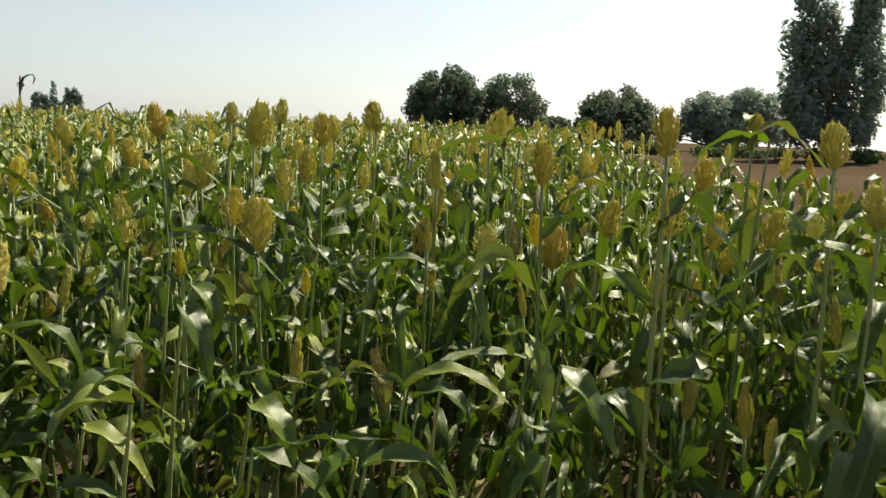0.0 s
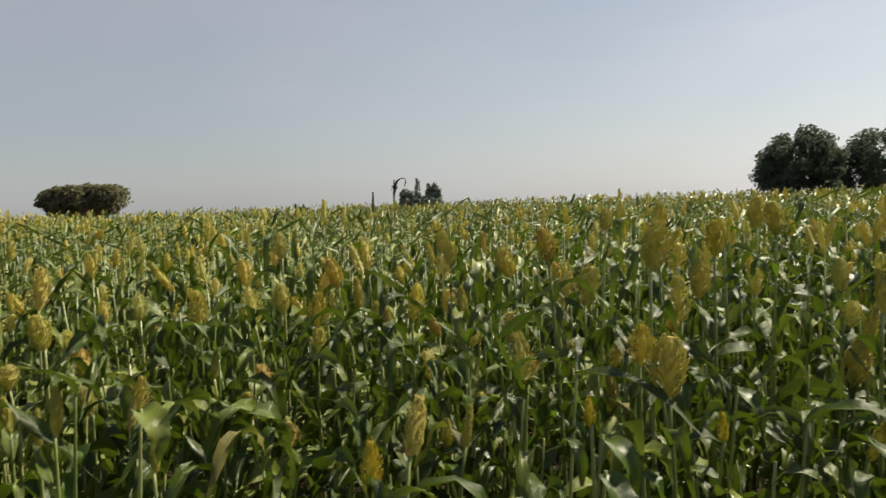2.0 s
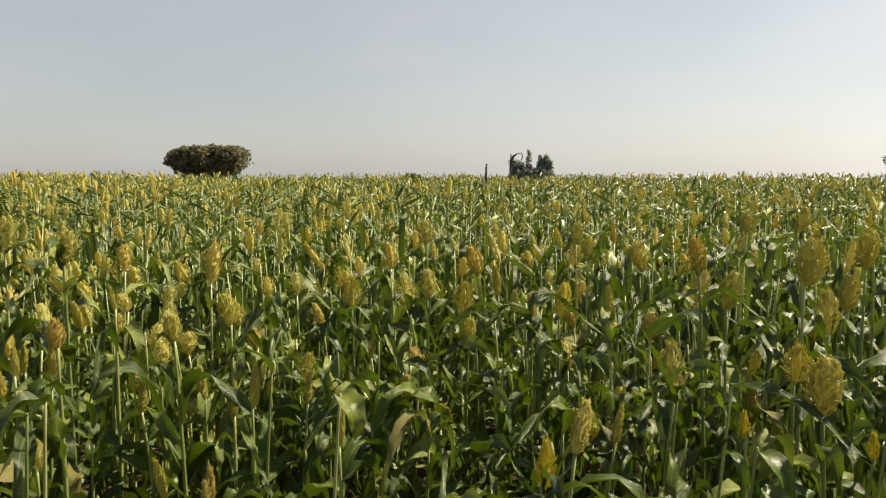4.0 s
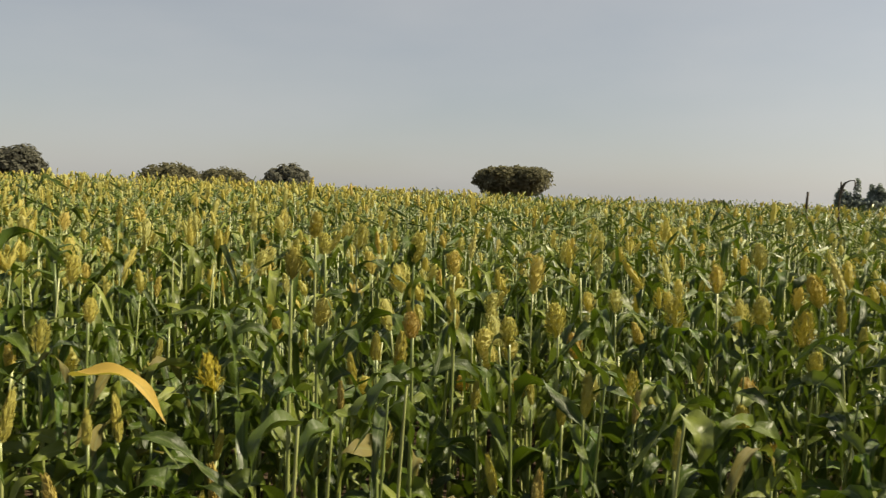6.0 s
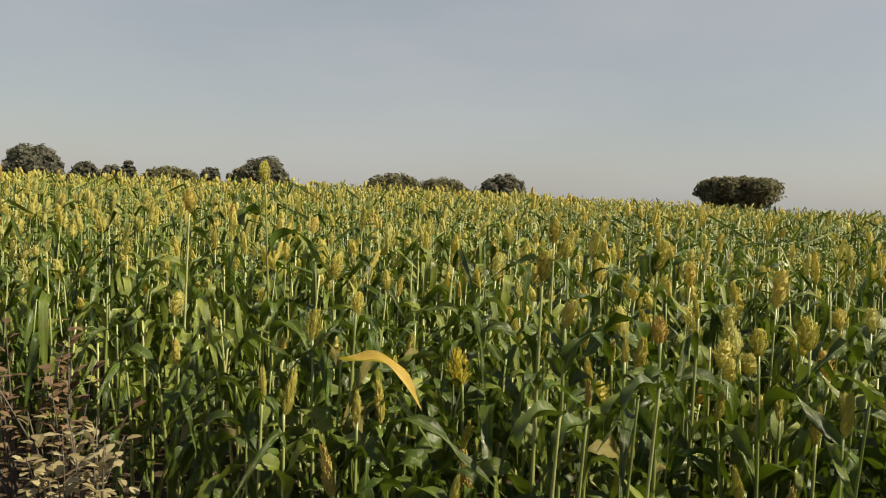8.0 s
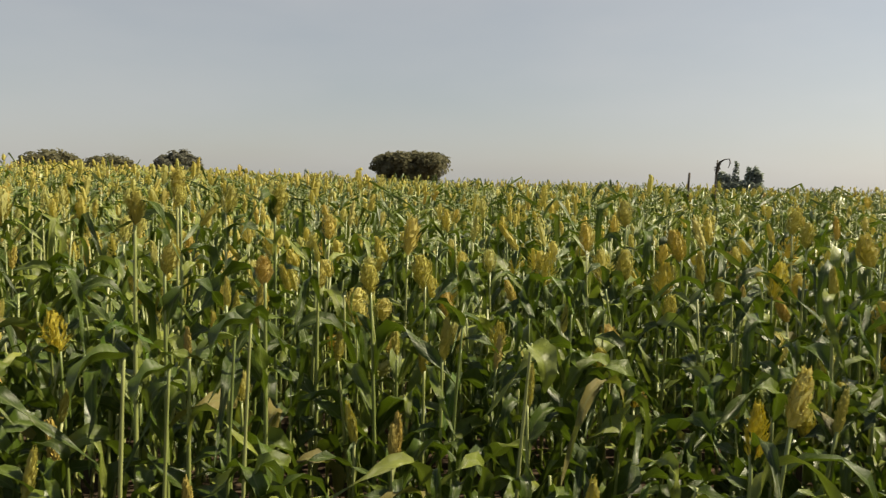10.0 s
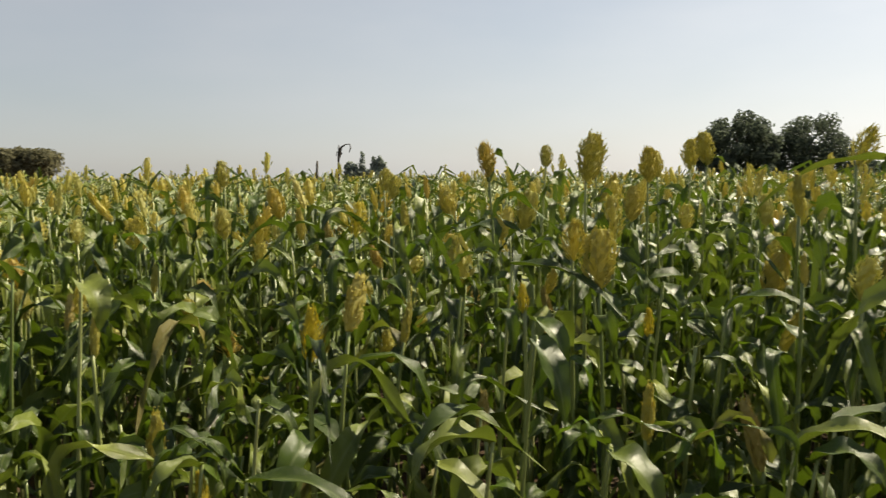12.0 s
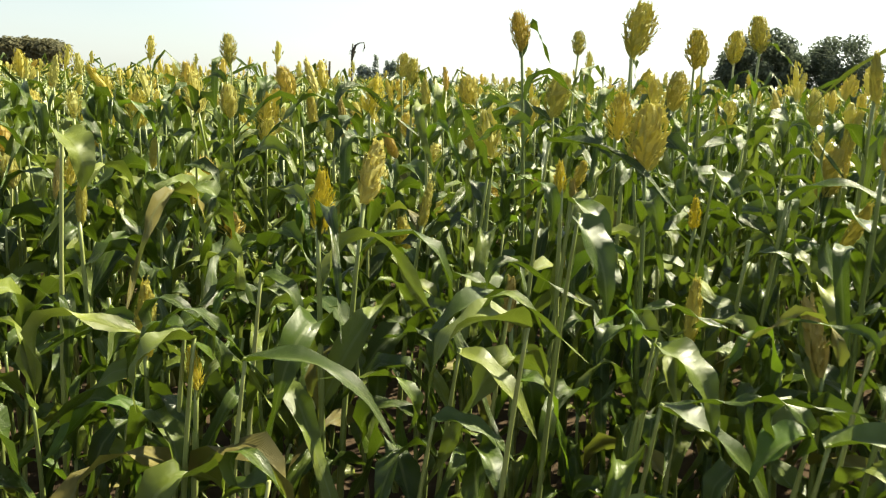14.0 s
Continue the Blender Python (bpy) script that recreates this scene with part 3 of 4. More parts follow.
far_spots = [s for s in spots if s not in near_set and all((s[1] - a) ** 2 + (s[2] - b) ** 2 > 0.02 for a, b in taken)]
bands = {0: [], 1: [], 2: [], 3: []}
for s in far_spots:
    level = 0 if s[0] < 4.9 else 1 if s[0] < 8.6 else 2 if s[0] < 20 else 3
    bands[level].append(s)
V, F, UV, MAT, TINT = [], [], [], [], []
base = 0
npr = np.random.RandomState(5)
for level, places in bands.items():
    kinds = [template(level, rng, i >= 6) for i in range(22)]
    share = np.array([0.12 if p[1] < -0.9 and p[2] < 4.6 else 0.24 + 0.28 * ease((3.5 - p[1]) / 7.0) for p in places])
    pick = np.where(npr.uniform(0, 1, len(places)) < share, npr.randint(6, 22, len(places)), npr.randint(0, 6, len(places)))
    for k, (v, f, uv, mat) in enumerate(kinds):
        idx = np.nonzero(pick == k)[0]
        if not len(idx):
            continue
        pos = np.array([(places[i][1], places[i][2], ground_height(places[i][1], places[i][2])) for i in idx])
        hs = np.array([crop_height(places[i][1], places[i][2], rng) for i in idx]) / 1.08
        ang = npr.uniform(0, 2 * np.pi, len(idx))
        c, s = np.cos(ang), np.sin(ang)
        x = v[None, :, 0] * c[:, None] - v[None, :, 1] * s[:, None]
        y = v[None, :, 0] * s[:, None] + v[None, :, 1] * c[:, None]
        z = v[None, :, 2] * hs[:, None]
        V.append(np.stack([x + pos[:, 0:1], y + pos[:, 1:2], z + pos[:, 2:3]], -1).reshape(-1, 3))
        F.append((f[None] + (np.arange(len(idx)) * len(v))[:, None, None] + base).reshape(-1, 3))
        UV.append(np.broadcast_to(uv[None], (len(idx), *uv.shape)).reshape(-1, 3, 2))
        MAT.append(np.tile(mat, len(idx)))
        TINT.append(np.repeat(npr.uniform(0, 1, len(idx)), len(v)))
        base += len(idx) * len(v)
crop = mesh_from_arrays("sorghum_crop", np.concatenate(V), np.concatenate(F), np.concatenate(UV), np.concatenate(MAT), [STALK, LEAF, HEAD], np.concatenate(TINT))
tagged(new("sorghum_crop", crop), "dense field of green sorghum with ripening yellow heads", "crop", kind="stuff")


# ---- single leaves and stalks that stand out ----
def lone_leaf(root_at, yaw, length, width, rise, droop, mat, label, twist=0.3, name="leaf", bend=(0.0, 0.95)):
    """A plant whose one leaf stands out by its pose or colour."""
    rg = random.Random(int(length * 1000 + yaw))
    x, y, z = root_at
    root = new("sorghum_plant")
    root.matrix_basis = pose(x, y, ground_height(x, y))
    tagged(root, label, "sorghum plant", "sorghum plants in the field")
    g = ground_height(x, y)
    part("stalk", STALKS[0], root, m=Matrix.Diagonal((0.8, 0.8, z - g - 0.02, 1)))
    part("leaf", rg.choice(leaf_meshes), root, m=pose(0, 0, z - g - 0.06, 0, -40, yaw + 160) @ Matrix.Scale(0.5, 4))
    tip = STALKS[0].vertices[len(STALKS[0].vertices) - 1].co * 0.8
    me = mesh_of("leaf", Shape().add(*blade(length * 1.12, width * 1.25, radians(rise), droop, 0.05, 0.2, 18, 4, rg, twist, bend)), [mat])
    part(name, me, root, m=pose(tip.x * 0.95, tip.y * 0.95, z - g - 0.03, 0, 0, yaw))
    for i in range(3):
        zz = (z - g) * (0.25 + 0.18 * i)
        q = (zz / (z - g)) ** 2
        part("leaf", rg.choice(leaf_meshes), root, m=pose(tip.x * q, tip.y * q, zz, 0, 0, rg.uniform(0, 360)) @ Matrix.Scale(0.85, 4))
    return root


# Leaves that stand out: base, then yaw, length, width, rise and droop.
lone_leaf((1.57, 2.21, 1.03), 163, 0.25, 0.059, 71, 0.12, LEAF, "sorghum plant with one stiff upright leaf", twist=0.2)
lone_leaf((1.50, 1.06, 0.72), 161, 0.12, 0.077, -7, 0.90, YOUNG_LEAF, "sorghum plant with a bright yellow-green leaf")
lone_leaf((1.65, 0.63, 0.81), 154, 0.13, 0.045, -27, 0.60, YOUNG_LEAF, "sorghum plant with a narrow bright yellow-green leaf")
lone_leaf((2.74, 0.58, 1.49), 121, 0.24, 0.055, 19, 1.30, YOUNG_LEAF, "sorghum plant with a green top leaf arching sideways", twist=0.5)
lone_leaf((-1.46, 2.71, 1.08), 0, 0.36, 0.075, 6, 1.15, DEAD_LEAF, "sorghum plant with an arching dead yellow leaf", name="dead_leaf", bend=(0.25, 0.6))
lone_leaf((1.27, 1.64, 0.85), -177, 0.35, 0.064, 8, 2.00, LEAF, "sorghum plant with a broad arching green leaf", twist=0.5)
lone_leaf((1.57, 1.93, 1.16), -46, 0.35, 0.043, 3, 0.90, LEAF, "sorghum plant with a broad arching green leaf", twist=0.5)
lone_leaf((1.52, 1.76, 1.03), -78, 0.21, 0.053, -5, 1.90, LEAF, "sorghum plant with a broad arching green leaf", twist=0.5)
lone_leaf((1.71, 1.10, 0.83), -62, 0.29, 0.051, 45, 1.50, LEAF, "sorghum plant with a broad arching green leaf", twist=0.5)
lone_leaf((2.04, 1.56, 1.03), -59, 0.26, 0.044, 41, 1.30, LEAF, "sorghum plant with a broad arching green leaf", twist=0.5)
lone_leaf((2.00, 1.76, 1.09), -83, 0.15, 0.042, -18, 1.20, LEAF, "sorghum plant with a broad arching green leaf", twist=0.5)
lone_leaf((0.79, 1.86, 0.89), -50, 0.15, 0.037, 3, 1.60, LEAF, "sorghum plant with a broad arching green leaf", twist=0.5)
lone_leaf((0.69, 1.64, 0.79), -34, 0.32, 0.043, 13, 1.30, LEAF, "sorghum plant with a broad arching green leaf", twist=0.5)
lone_leaf((1.44, 1.38, 0.81), 162, 0.16, 0.054, 34, 2.00, LEAF, "sorghum plant with a broad arching green leaf", twist=0.5)
lone_leaf((1.41, 1.34, 0.81), -75, 0.20, 0.063, -4, 1.40, LEAF, "sorghum plant with a broad arching green leaf", twist=0.5)
lone_leaf((0.61, 1.68, 0.83), -161, 0.18, 0.057, 21, 2.00, LEAF, "sorghum plant with a broad arching green leaf", twist=0.5)
lone_leaf((1.99, 0.91, 0.94), -111, 0.19, 0.054, -33, 0.90, LEAF, "sorghum plant with a broad arching green leaf", twist=0.5)
lone_leaf((2.62, 1.40, 1.45), 130, 0.48, 0.047, 7, 1.00, LEAF, "sorghum plant with a broad arching green leaf", twist=0.5)
lone_leaf((1.11, 1.36, 0.88), 174, 0.25, 0.078, 28, 1.90, LEAF, "sorghum plant with a broad arching green leaf", twist=0.5)
lone_leaf((1.34, 1.52, 1.04), -84, 0.20, 0.059, -34, 0.90, LEAF, "sorghum plant with a broad arching green leaf", twist=0.5)
lone_leaf((1.83, 0.72, 0.95), -92, 0.22, 0.062, -24, 0.70, LEAF, "sorghum plant with a broad arching green leaf", twist=0.5)
lone_leaf((1.68, 1.03, 0.83), -66, 0.17, 0.057, 47, 2.00, LEAF, "sorghum plant with a broad arching green leaf", twist=0.5)
lone_leaf((-0.51, 1.87, 1.20), -134, 0.18, 0.071, 19, 1.90, LEAF, "sorghum plant with a broad arching green leaf", twist=0.5)
lone_leaf((-0.29, 2.23, 1.21), -139, 0.19, 0.065, 20, 2.10, LEAF, "sorghum plant with a broad arching green leaf", twist=0.5)
lone_leaf((0.33, 2.69, 1.12), -174, 0.18, 0.039, 75, 1.60, LEAF, "sorghum plant with a broad arching green leaf", twist=0.5)
lone_leaf((-0.47, 2.10, 1.12), -132, 0.16, 0.065, 10, 1.80, LEAF, "sorghum plant with a broad arching green leaf", twist=0.5)
lone_leaf((-0.35, 2.34, 1.15), -141, 0.18, 0.051, 15, 1.90, LEAF, "sorghum plant with a broad arching green leaf", twist=0.5)
lone_leaf((0.46, 2.21, 1.16), -65, 0.15, 0.065, 0, 1.90, LEAF, "sorghum plant with a broad arching green leaf", twist=0.5)
lone_leaf((1.49, 1.02, 0.72), -40, 0.30, 0.060, 20, 1.60, LEAF, "sorghum plant with a broad arching green leaf", twist=0.4)
lone_leaf((1.38, 1.29, 0.71), -50, 0.28, 0.055, -15, 0.80, LEAF, "sorghum plant with a broad arching green leaf", twist=0.4)
lone_leaf((1.31, 1.18, 0.56), 165, 0.26, 0.070, 8, 1.30, LEAF, "sorghum plant with a broad arching green leaf", twist=0.4)
lone_leaf((1.03, 1.54, 0.65), -40, 0.17, 0.045, 10, 1.00, LEAF, "sorghum plant with a broad arching green leaf", twist=0.4)
lone_leaf((1.12, 1.60, 0.76), -60, 0.22, 0.045, -10, 0.90, LEAF, "sorghum plant with a broad arching green leaf", twist=0.4)
lone_leaf((1.93, 1.15, 0.84), -25, 0.30, 0.045, 15, 0.60, LEAF, "sorghum plant with a broad arching green leaf", twist=0.4)
lone_leaf((0.61, 1.75, 0.83), 170, 0.14, 0.060, 10, 1.60, LEAF, "sorghum plant with a broad arching green leaf", twist=0.4)
lone_leaf((0.69, 1.51, 0.61), 150, 0.14, 0.060, -10, 0.80, LEAF, "sorghum plant with a broad arching green leaf", twist=0.4)
lone_leaf((1.38, 0.96, 0.60), 160, 0.20, 0.080, 20, 1.60, LEAF, "sorghum plant with a broad arching green leaf", twist=0.4)


def withered_stalk(x, y, top, hook, label):
    root = new("withered_stalk")
    root.matrix_basis = pose(x, y, ground_height(x, y))
    top -= ground_height(x, y)
    tagged(root, label, "dry stalk", "")
    thick = 0.020 if hook else 0.045
    v, f, uvs = tube([(0, 0, 0), (0.02, 0, top * 0.4), (0.0, 0.01, top * 0.75), (0.02, 0, top)], [thick * 1.3, thick, thick, thick * 0.8], 6)
    part("stem", mesh_of("stem", Shape().add(v, f, uvs), [DRY_STALK]), root)
    if hook:
        rg = random.Random(3)
        m = pose(0, 0, top, 0, 0, -24)
        arc = [(0, 0, -0.40), (0.02, 0, -0.18), (0.08, 0.01, -0.04), (0.17, 0.01, 0.02), (0.27, 0, 0.03), (0.29, 0, -0.06), (0.25, 0.01, -0.17)]
        part("bent_tip", mesh_of("bent_tip", Shape().add(*tube(arc, [0.022, 0.040, 0.026, 0.012, 0.012, 0.016, 0.006], 6)), [DRY_STALK]), root, m=m)
        for yaw, length, rise, droop in ((20, 0.26, 60, 3.0), (160, 0.16, 50, 2.4)):
            me = mesh_of("leaf", Shape().add(*blade(length, 0.07, radians(rise), droop, 0.05, 0.4, 10, 2, rg, 0.6)), [DRY_STALK])
            part("leaf", me, root, m=pose(0.015, 0, top - 0.2, 0, 0, yaw))
    return root


withered_stalk(7.85, 17.50, 2.13, True, "dead dark stalk with hooked dry leaves above the crop")
withered_stalk(11.5, 27.9, 1.99, False, "short dark wooden stake standing in the crop")


# ---- trees ----
def crown_mesh(name, lobes, leaf, count, mat, rng):
    """A crown of many small leaf sprays over lobes (x, y, z, rx, ry, rz), denser at the outside."""
    weights = [a[3] * a[5] for a in lobes]
    P, N = [], []
    for lobe in rng.choices(lobes, weights, k=count):
        cx, cy, cz, rx, ry, rz = lobe
        d = Vector((rng.gauss(0, 1), rng.gauss(0, 1), rng.gauss(0, 1))).normalized()
        lump = 0.86 + 0.22 * noise.noise(Vector((d.x * 2.1 + cx, d.y * 2.1 + cy, d.z * 2.1 + cz)))
        k = (rng.random() ** 0.35) * lump * 1.06
        P.append((cx + d.x * rx * k, cy + d.y * ry * k, cz + d.z * rz * k))
        N.append((d.x + rng.uniform(-0.8, 0.8), d.y + rng.uniform(-0.8, 0.8), d.z + rng.uniform(-0.5, 1.0)))
    sh = Shape()
    for p, n in zip(P, N):
        n = Vector(n).normalized()
        a = n.orthogonal().normalized()
        a.rotate(Matrix.Rotation(rng.uniform(0, 6.28), 3, n))
        b = n.cross(a)
        s = leaf * rng.uniform(0.6, 1.35)
        c = Vector(p)
        sh.add([c - a * s, c + b * s * 0.55 + n * s * 0.15, c + a * s, c - b * s * 0.55 + n * s * 0.15], [(0, 1, 2, 3)])
    return mesh_of(name, sh, [mat], smooth=False)


def tree(x, y, height, width, mat, label, seed, leaf=0.27, count=5200, clear=0.12, form="round", name="tree"):
    """A broad tree: trunk, limbs and a lobed crown from clear*height up to the top."""
    rg = random.Random(seed)
    root = new(name)
    root.matrix_basis = pose(x, y, ground_height(x, y), 0, 0, rg.uniform(0, 360) if form not in ("flat", "sprigs", "column") else 0)
    height -= ground_height(x, y)
    tagged(root, label, "tree", "trees beyond the field")
    tr = max(0.09, width * 0.035)
    low = height * clear
    v, f, uvs = tube([(0, 0, -0.1), (0.05 * tr, 0, low * 0.5), (0.5 * tr, 0.3 * tr, low), (0.3 * tr, 0, height * 0.62)], [tr * 1.35, tr, tr * 0.85, tr * 0.4], 9)
    part("trunk", mesh_of("trunk", Shape().add(v, f, uvs), [BARK]), root)
    lobes = []
    if form == "round":
        n = 34
        for i in range(n):
            a = i * 2.39996 + rg.uniform(-0.3, 0.3)
            e = math.asin(((i + 0.5) / n) ** 1.15)
            swell = 1 + 0.20 * math.sin(2 * a + seed) * math.cos(e) + rg.uniform(-0.10, 0.10)
            s = width * rg.uniform(0.10, 0.19)
            k = (width * 0.5 - s * 0.8) * math.cos(e) ** 0.8 * swell
            lobes.append((math.cos(a) * k, math.sin(a) * k, low + s * 0.5 + (height - low - s * 1.35) * math.sin(e) * rg.uniform(0.86, 1.0), s, s, s * 0.85))
        lobes.append((0, 0, low + (height - low) * 0.36, width * 0.36, width * 0.36, (height - low) * 0.40))
    elif form == "sprigs":
        for side, wide, high in ((-0.30, 0.15, 0.80), (-0.17, 0.10, 0.72), (-0.03, 0.07, 1.0), (0.22, 0.10, 0.88), (0.32, 0.13, 0.90), (0.40, 0.10, 0.80), (0.08, 0.30, 0.62), (-0.22, 0.26, 0.66), (0.30, 0.24, 0.62)):
            top_z, r = high * height, wide * width
            lobes.append((side * width * 0.9, -side * width * 0.43, (low + top_z) * 0.5, r, r, (top_z - low) * 0.5))
            lobes.append((side * width * 0.9, -side * width * 0.43, top_z - r, r * 0.8, r * 0.8, r))
    elif form == "flat":
        for i in range(12):
            a = i * 2.4
            k = math.sqrt((i + 0.5) / 12) * width * 0.38
            s = width * rg.uniform(0.13, 0.18)
            lobes.append((math.cos(a) * k, math.sin(a) * k, height - s * 0.75 - rg.uniform(0, 0.06) * height - 0.10 * height * (k / width) ** 2 * 4, s, s, s * 0.75))
        lobes.append((0, 0, low + (height - low) * 0.45, width * 0.42, width * 0.42, (height - low) * 0.42))
    else:
        for side, base_z, top_z, wide, n in ((-0.20, 0.0, 1.0, 0.20, 30), (0.20, 0.0, 0.95, 0.20, 28), (0.0, 0.0, 0.7, 0.16, 14)):
            for i in range(n):
                q = (i + rg.uniform(0.2, 0.8)) / n
                a, r = rg.uniform(0, 6.28), width * wide * rg.uniform(0.38, 0.74)
                k = width * wide * rg.uniform(0.2, 0.9) * (1.1 - 0.35 * q)
                up = low + (height - low) * (base_z + (top_z - base_z) * q) - r * 0.6
                lobes.append((side * 0.35 * width + math.cos(a) * k, -side * 0.94 * width + math.sin(a) * k, max(low + r, up), r, r, r * rg.uniform(1.3, 2.0)))
    for i in range(5):
        lobe = lobes[(i * 2) % len(lobes)]
        p0 = Vector((0.3 * tr, 0, low * rg.uniform(0.75, 1.0)))
        p1 = Vector(lobe[:3])
        v, f, uvs = tube([p0, p0.lerp(p1, 0.5) + Vector((0, 0, 0.1 * height * rg.random())), p1], [tr * 0.5, tr * 0.34, tr * 0.12], 6)
        part("limb", mesh_of("limb", Shape().add(v, f, uvs), [BARK]), root)
    part("crown", crown_mesh("crown", lobes, leaf, count, mat, rg), root)
    return root


tree(46.85, 37.85, 6.15, 6.6, DARK_FOLIAGE, "dark rounded tree behind the field", 1, 0.14, 14000)
tree(51.2, 35.2, 6.05, 6.2, DARK_FOLIAGE, "dark tree with a ragged thin top", 2, 0.12, 11000)
tree(77.0, 46.9, 3.0, 5.0, DARK_FOLIAGE, "low dark tree far beyond the field", 3, 0.28, 3800, 0.1)
tree(53.7, 27.3, 4.95, 7.0, DARK_FOLIAGE, "dark broad tree at the field's edge", 4, 0.14, 14000)
tree(70.2, 26.9, 5.5, 6.0, HAZE_GREY_FOLIAGE, "hazy grey-green rounded tree beside the bare field", 5, 0.16, 9000)
tree(74.3, 24.6, 6.5, 6.4, HAZE_GREY_FOLIAGE, "taller hazy grey-green tree beside the bare field", 6, 0.14, 14000)
tree(53.7, 13.0, 11.7, 7.2, HAZE_GREY_FOLIAGE, "very tall columnar tree with hanging haze-greyed foliage", 7, 0.20, 14000, 0.10, "column")
tree(4.1, 74.9, 4.2, 8.6, OLIVE_FOLIAGE, "wide flat-topped olive-brown tree", 8, 0.2, 15200, 0.15, "flat")
tree(-37.2, 98.2, 4.3, 8.6, OLIVE_FOLIAGE, "low spreading tree far across the field", 9, 0.28, 4940, 0.08)
tree(-34.0, 109.8, 4.1, 8.4, OLIVE_FOLIAGE, "low bushy tree far across the field", 10, 0.28, 4560, 0.05)
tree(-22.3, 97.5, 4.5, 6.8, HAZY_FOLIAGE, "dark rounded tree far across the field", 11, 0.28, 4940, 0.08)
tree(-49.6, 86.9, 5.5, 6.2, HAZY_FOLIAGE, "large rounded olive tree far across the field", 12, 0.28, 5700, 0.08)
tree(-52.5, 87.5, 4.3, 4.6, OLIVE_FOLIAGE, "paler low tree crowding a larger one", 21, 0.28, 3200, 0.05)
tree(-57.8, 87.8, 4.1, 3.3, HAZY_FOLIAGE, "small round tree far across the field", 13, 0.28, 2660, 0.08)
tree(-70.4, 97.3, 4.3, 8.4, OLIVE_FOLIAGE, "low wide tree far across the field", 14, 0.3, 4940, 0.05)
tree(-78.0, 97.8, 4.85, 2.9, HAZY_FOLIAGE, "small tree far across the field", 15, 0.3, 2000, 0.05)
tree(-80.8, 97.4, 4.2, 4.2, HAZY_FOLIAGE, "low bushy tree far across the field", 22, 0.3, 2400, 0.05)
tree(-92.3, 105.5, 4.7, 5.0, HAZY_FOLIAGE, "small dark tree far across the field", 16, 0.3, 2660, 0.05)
tree(23.7, 49.7, 3.15, 3.2, HAZE_GREY_FOLIAGE, "small grey-green shrub standing above the crop", 17, 0.12, 4600, 0.2, "sprigs")
tree(26.4, 86.0, 1.45, 2.6, OLIVE_FOLIAGE, "low bush at the far edge of the field", 18, 0.25, 1330, 0.02, name="bush")
tree(28.6, 74.7, 1.3, 3.2, OLIVE_FOLIAGE, "low wide bush at the far edge of the field", 19, 0.25, 1900, 0.02, name="bush")
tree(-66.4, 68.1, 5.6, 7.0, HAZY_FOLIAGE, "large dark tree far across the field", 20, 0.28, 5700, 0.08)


# ---- hedge behind the bare field, stubble beyond the crop ----
def hedge(points, height, width, count, mat, label, seed, name="hedge", leaf=0.14):
    rg = random.Random(seed)
    lobes = []
    for (x0, y0), (x1, y1) in zip(points, points[1:]):
        n = max(2, int(math.hypot(x1 - x0, y1 - y0) / (width * 0.8)))
        for i in range(n):
            s = (i + rg.random()) / n
            h = height * rg.uniform(0.6, 1.15)
            x, y = x0 + (x1 - x0) * s, y0 + (y1 - y0) * s
            lobes.append((x, y, ground_height(x, y) + h * 0.45, width * 0.7, width * 0.7, h * 0.55))
    return tagged(new(name, crown_mesh(name, lobes, leaf, count, mat, rg)), label, "hedge", kind="stuff")


hedge([(44.0, 31.0), (48.0, 21.0), (54.0, 15.0), (56.0, 8.0), (57.0, 0.0)], 0.85, 1.6, 7000, HEDGE_LEAF, "low green hedge of bushes behind the bare field", 31)


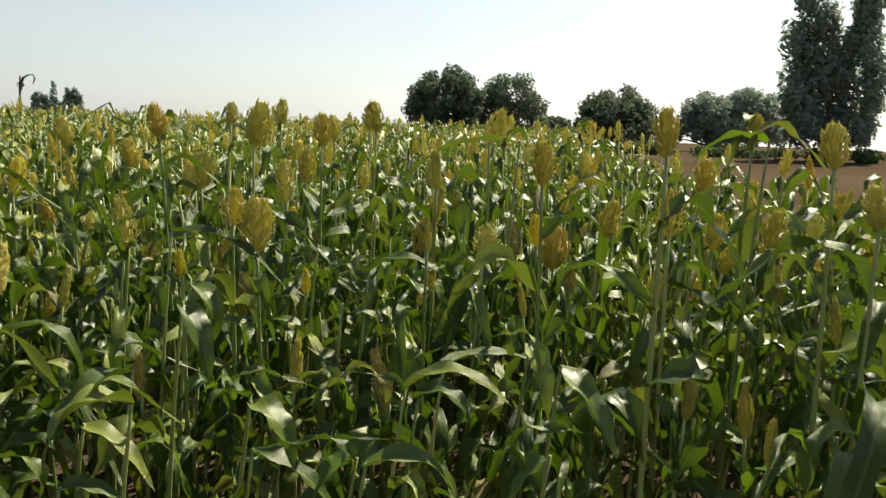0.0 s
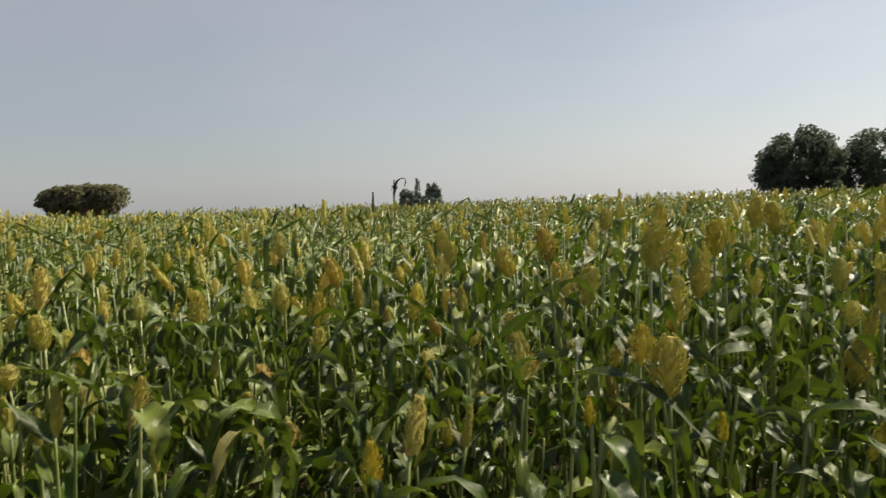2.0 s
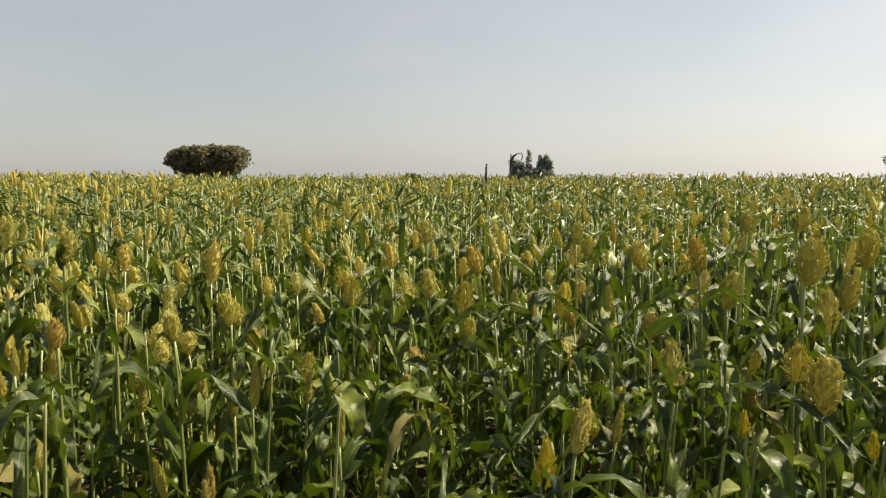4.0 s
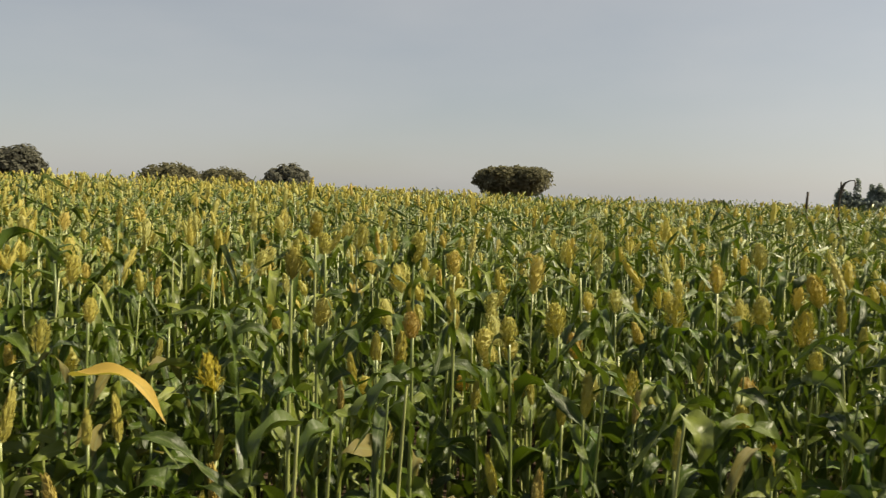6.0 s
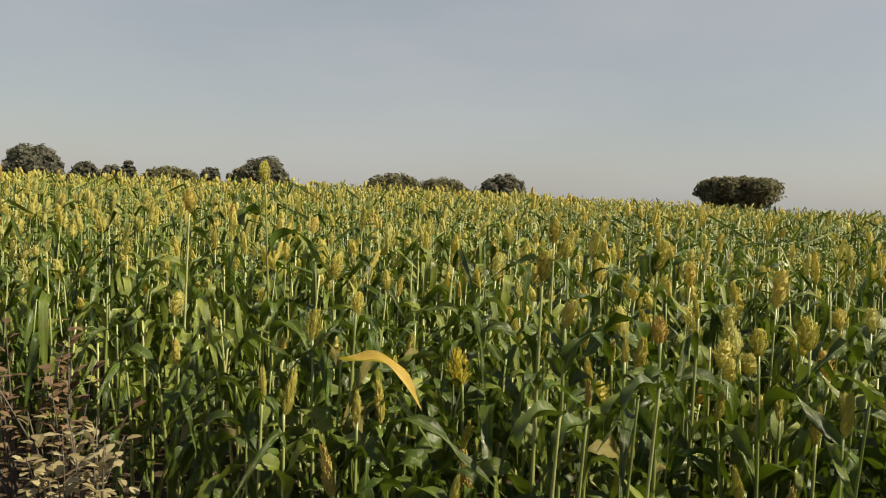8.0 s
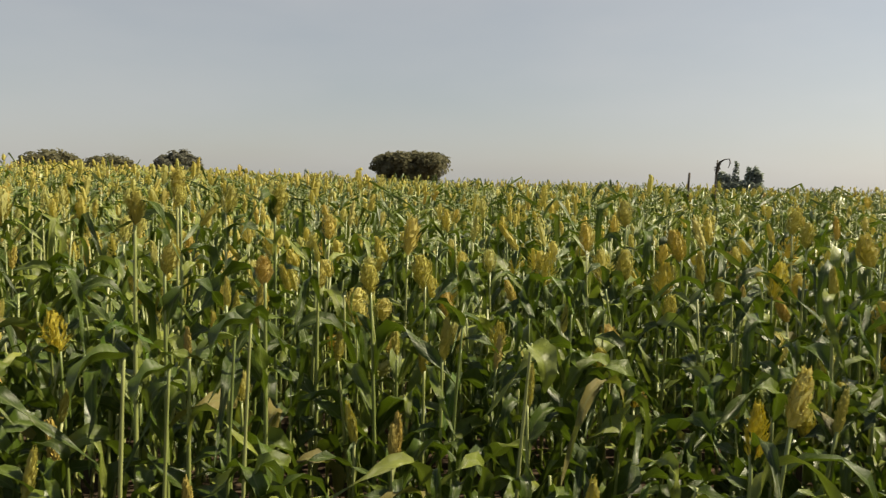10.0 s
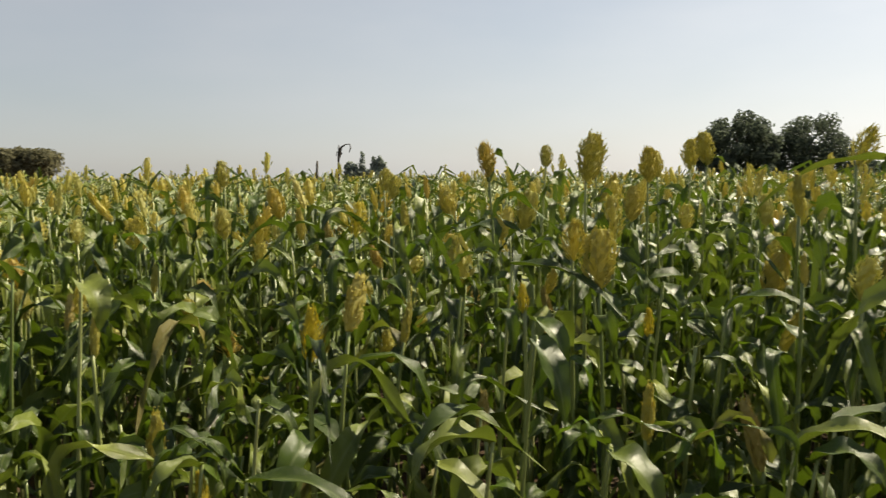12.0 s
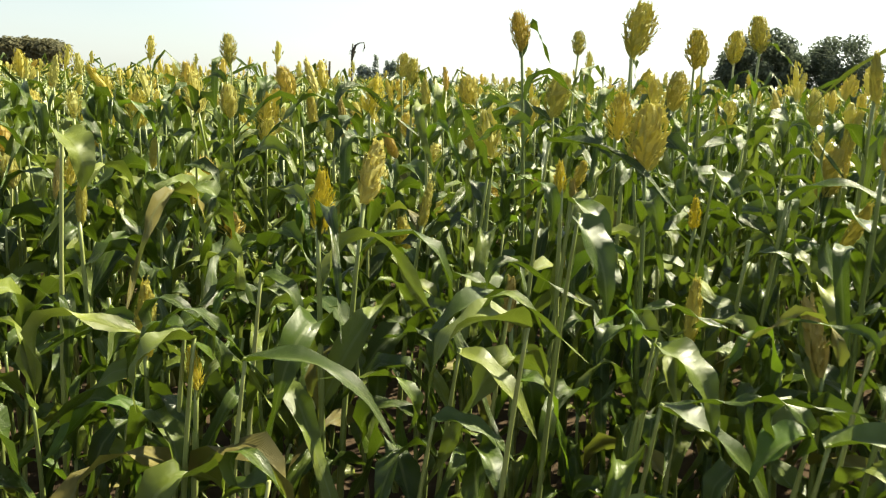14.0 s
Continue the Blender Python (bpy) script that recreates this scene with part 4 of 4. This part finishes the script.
def oval(c, d, side, length, wide, lift):
    """A rounded leaf of eight corners from c along d, its edges raised by lift."""
    pts = [c]
    for s, w in ((0.18, 0.62), (0.5, 1.0), (0.8, 0.7)):
        pts.append(c + d * length * s + side * wide * w + lift * w)
    pts.append(c + d * length)
    for s, w in ((0.8, 0.7), (0.5, 1.0), (0.18, 0.62)):
        pts.append(c + d * length * s - side * wide * w + lift * w)
    return pts, [(0, 1, 7), (1, 2, 6), (1, 6, 7), (2, 3, 5), (2, 5, 6), (3, 4, 5)]


def weed_bush(x, y, height, seed, mat, label, size, stems=9, per_stem=22):
    """A twiggy weed with small oval leaves."""
    rg = random.Random(seed)
    root = new("weed_bush")
    root.matrix_basis = pose(x, y, ground_height(x, y))
    tagged(root, label, "weed", "weeds at the field edge")
    leaves = Shape()
    for k in range(stems):
        a, lean = rg.uniform(0, 6.28), rg.uniform(0.1, 0.45)
        tip = Vector((math.cos(a) * lean * height, math.sin(a) * lean * height, height * rg.uniform(0.6, 1.0)))
        v, f, uvs = tube([(0, 0, 0), tip * 0.5 + Vector((0, 0, 0.05)), tip], [0.006, 0.005, 0.002], 5)
        part("stem", mesh_of("stem", Shape().add(v, f, uvs), [BARK]), root)
        for i in range(per_stem):
            p = tip * (0.3 + 0.7 * i / per_stem) + Vector((0, 0, 0.03 * math.sin(math.pi * i / per_stem)))
            d = Vector((rg.uniform(-1, 1), rg.uniform(-1, 1), rg.uniform(-0.3, 0.6))).normalized()
            side = d.cross(Vector((0, 0, 1))).normalized()
            length = rg.uniform(0.7, 1.25) * size
            leaves.add(*oval(p + d * 0.012, d, side, length, length * rg.uniform(0.26, 0.36), Vector((0, 0, 0.12 * length))))
    part("leaves", mesh_of("leaves", leaves, [mat]), root)
    return root


PALE_WEED, DRY_WEED = "dusty weed with pale tan-green oval leaves beside the crop", "withered brown weed beside the crop"
weed_bush(-2.34, 2.46, 0.78, 41, WEED_LEAF, PALE_WEED, 0.062, 8, 20)
weed_bush(-2.54, 2.52, 0.88, 42, WEED_LEAF, PALE_WEED, 0.062, 8, 20)
weed_bush(-3.02, 3.06, 0.98, 43, DRY_WEED_LEAF, DRY_WEED, 0.07, 8, 18)
weed_bush(-3.32, 3.05, 1.05, 44, DRY_WEED_LEAF, DRY_WEED, 0.065, 8, 18)
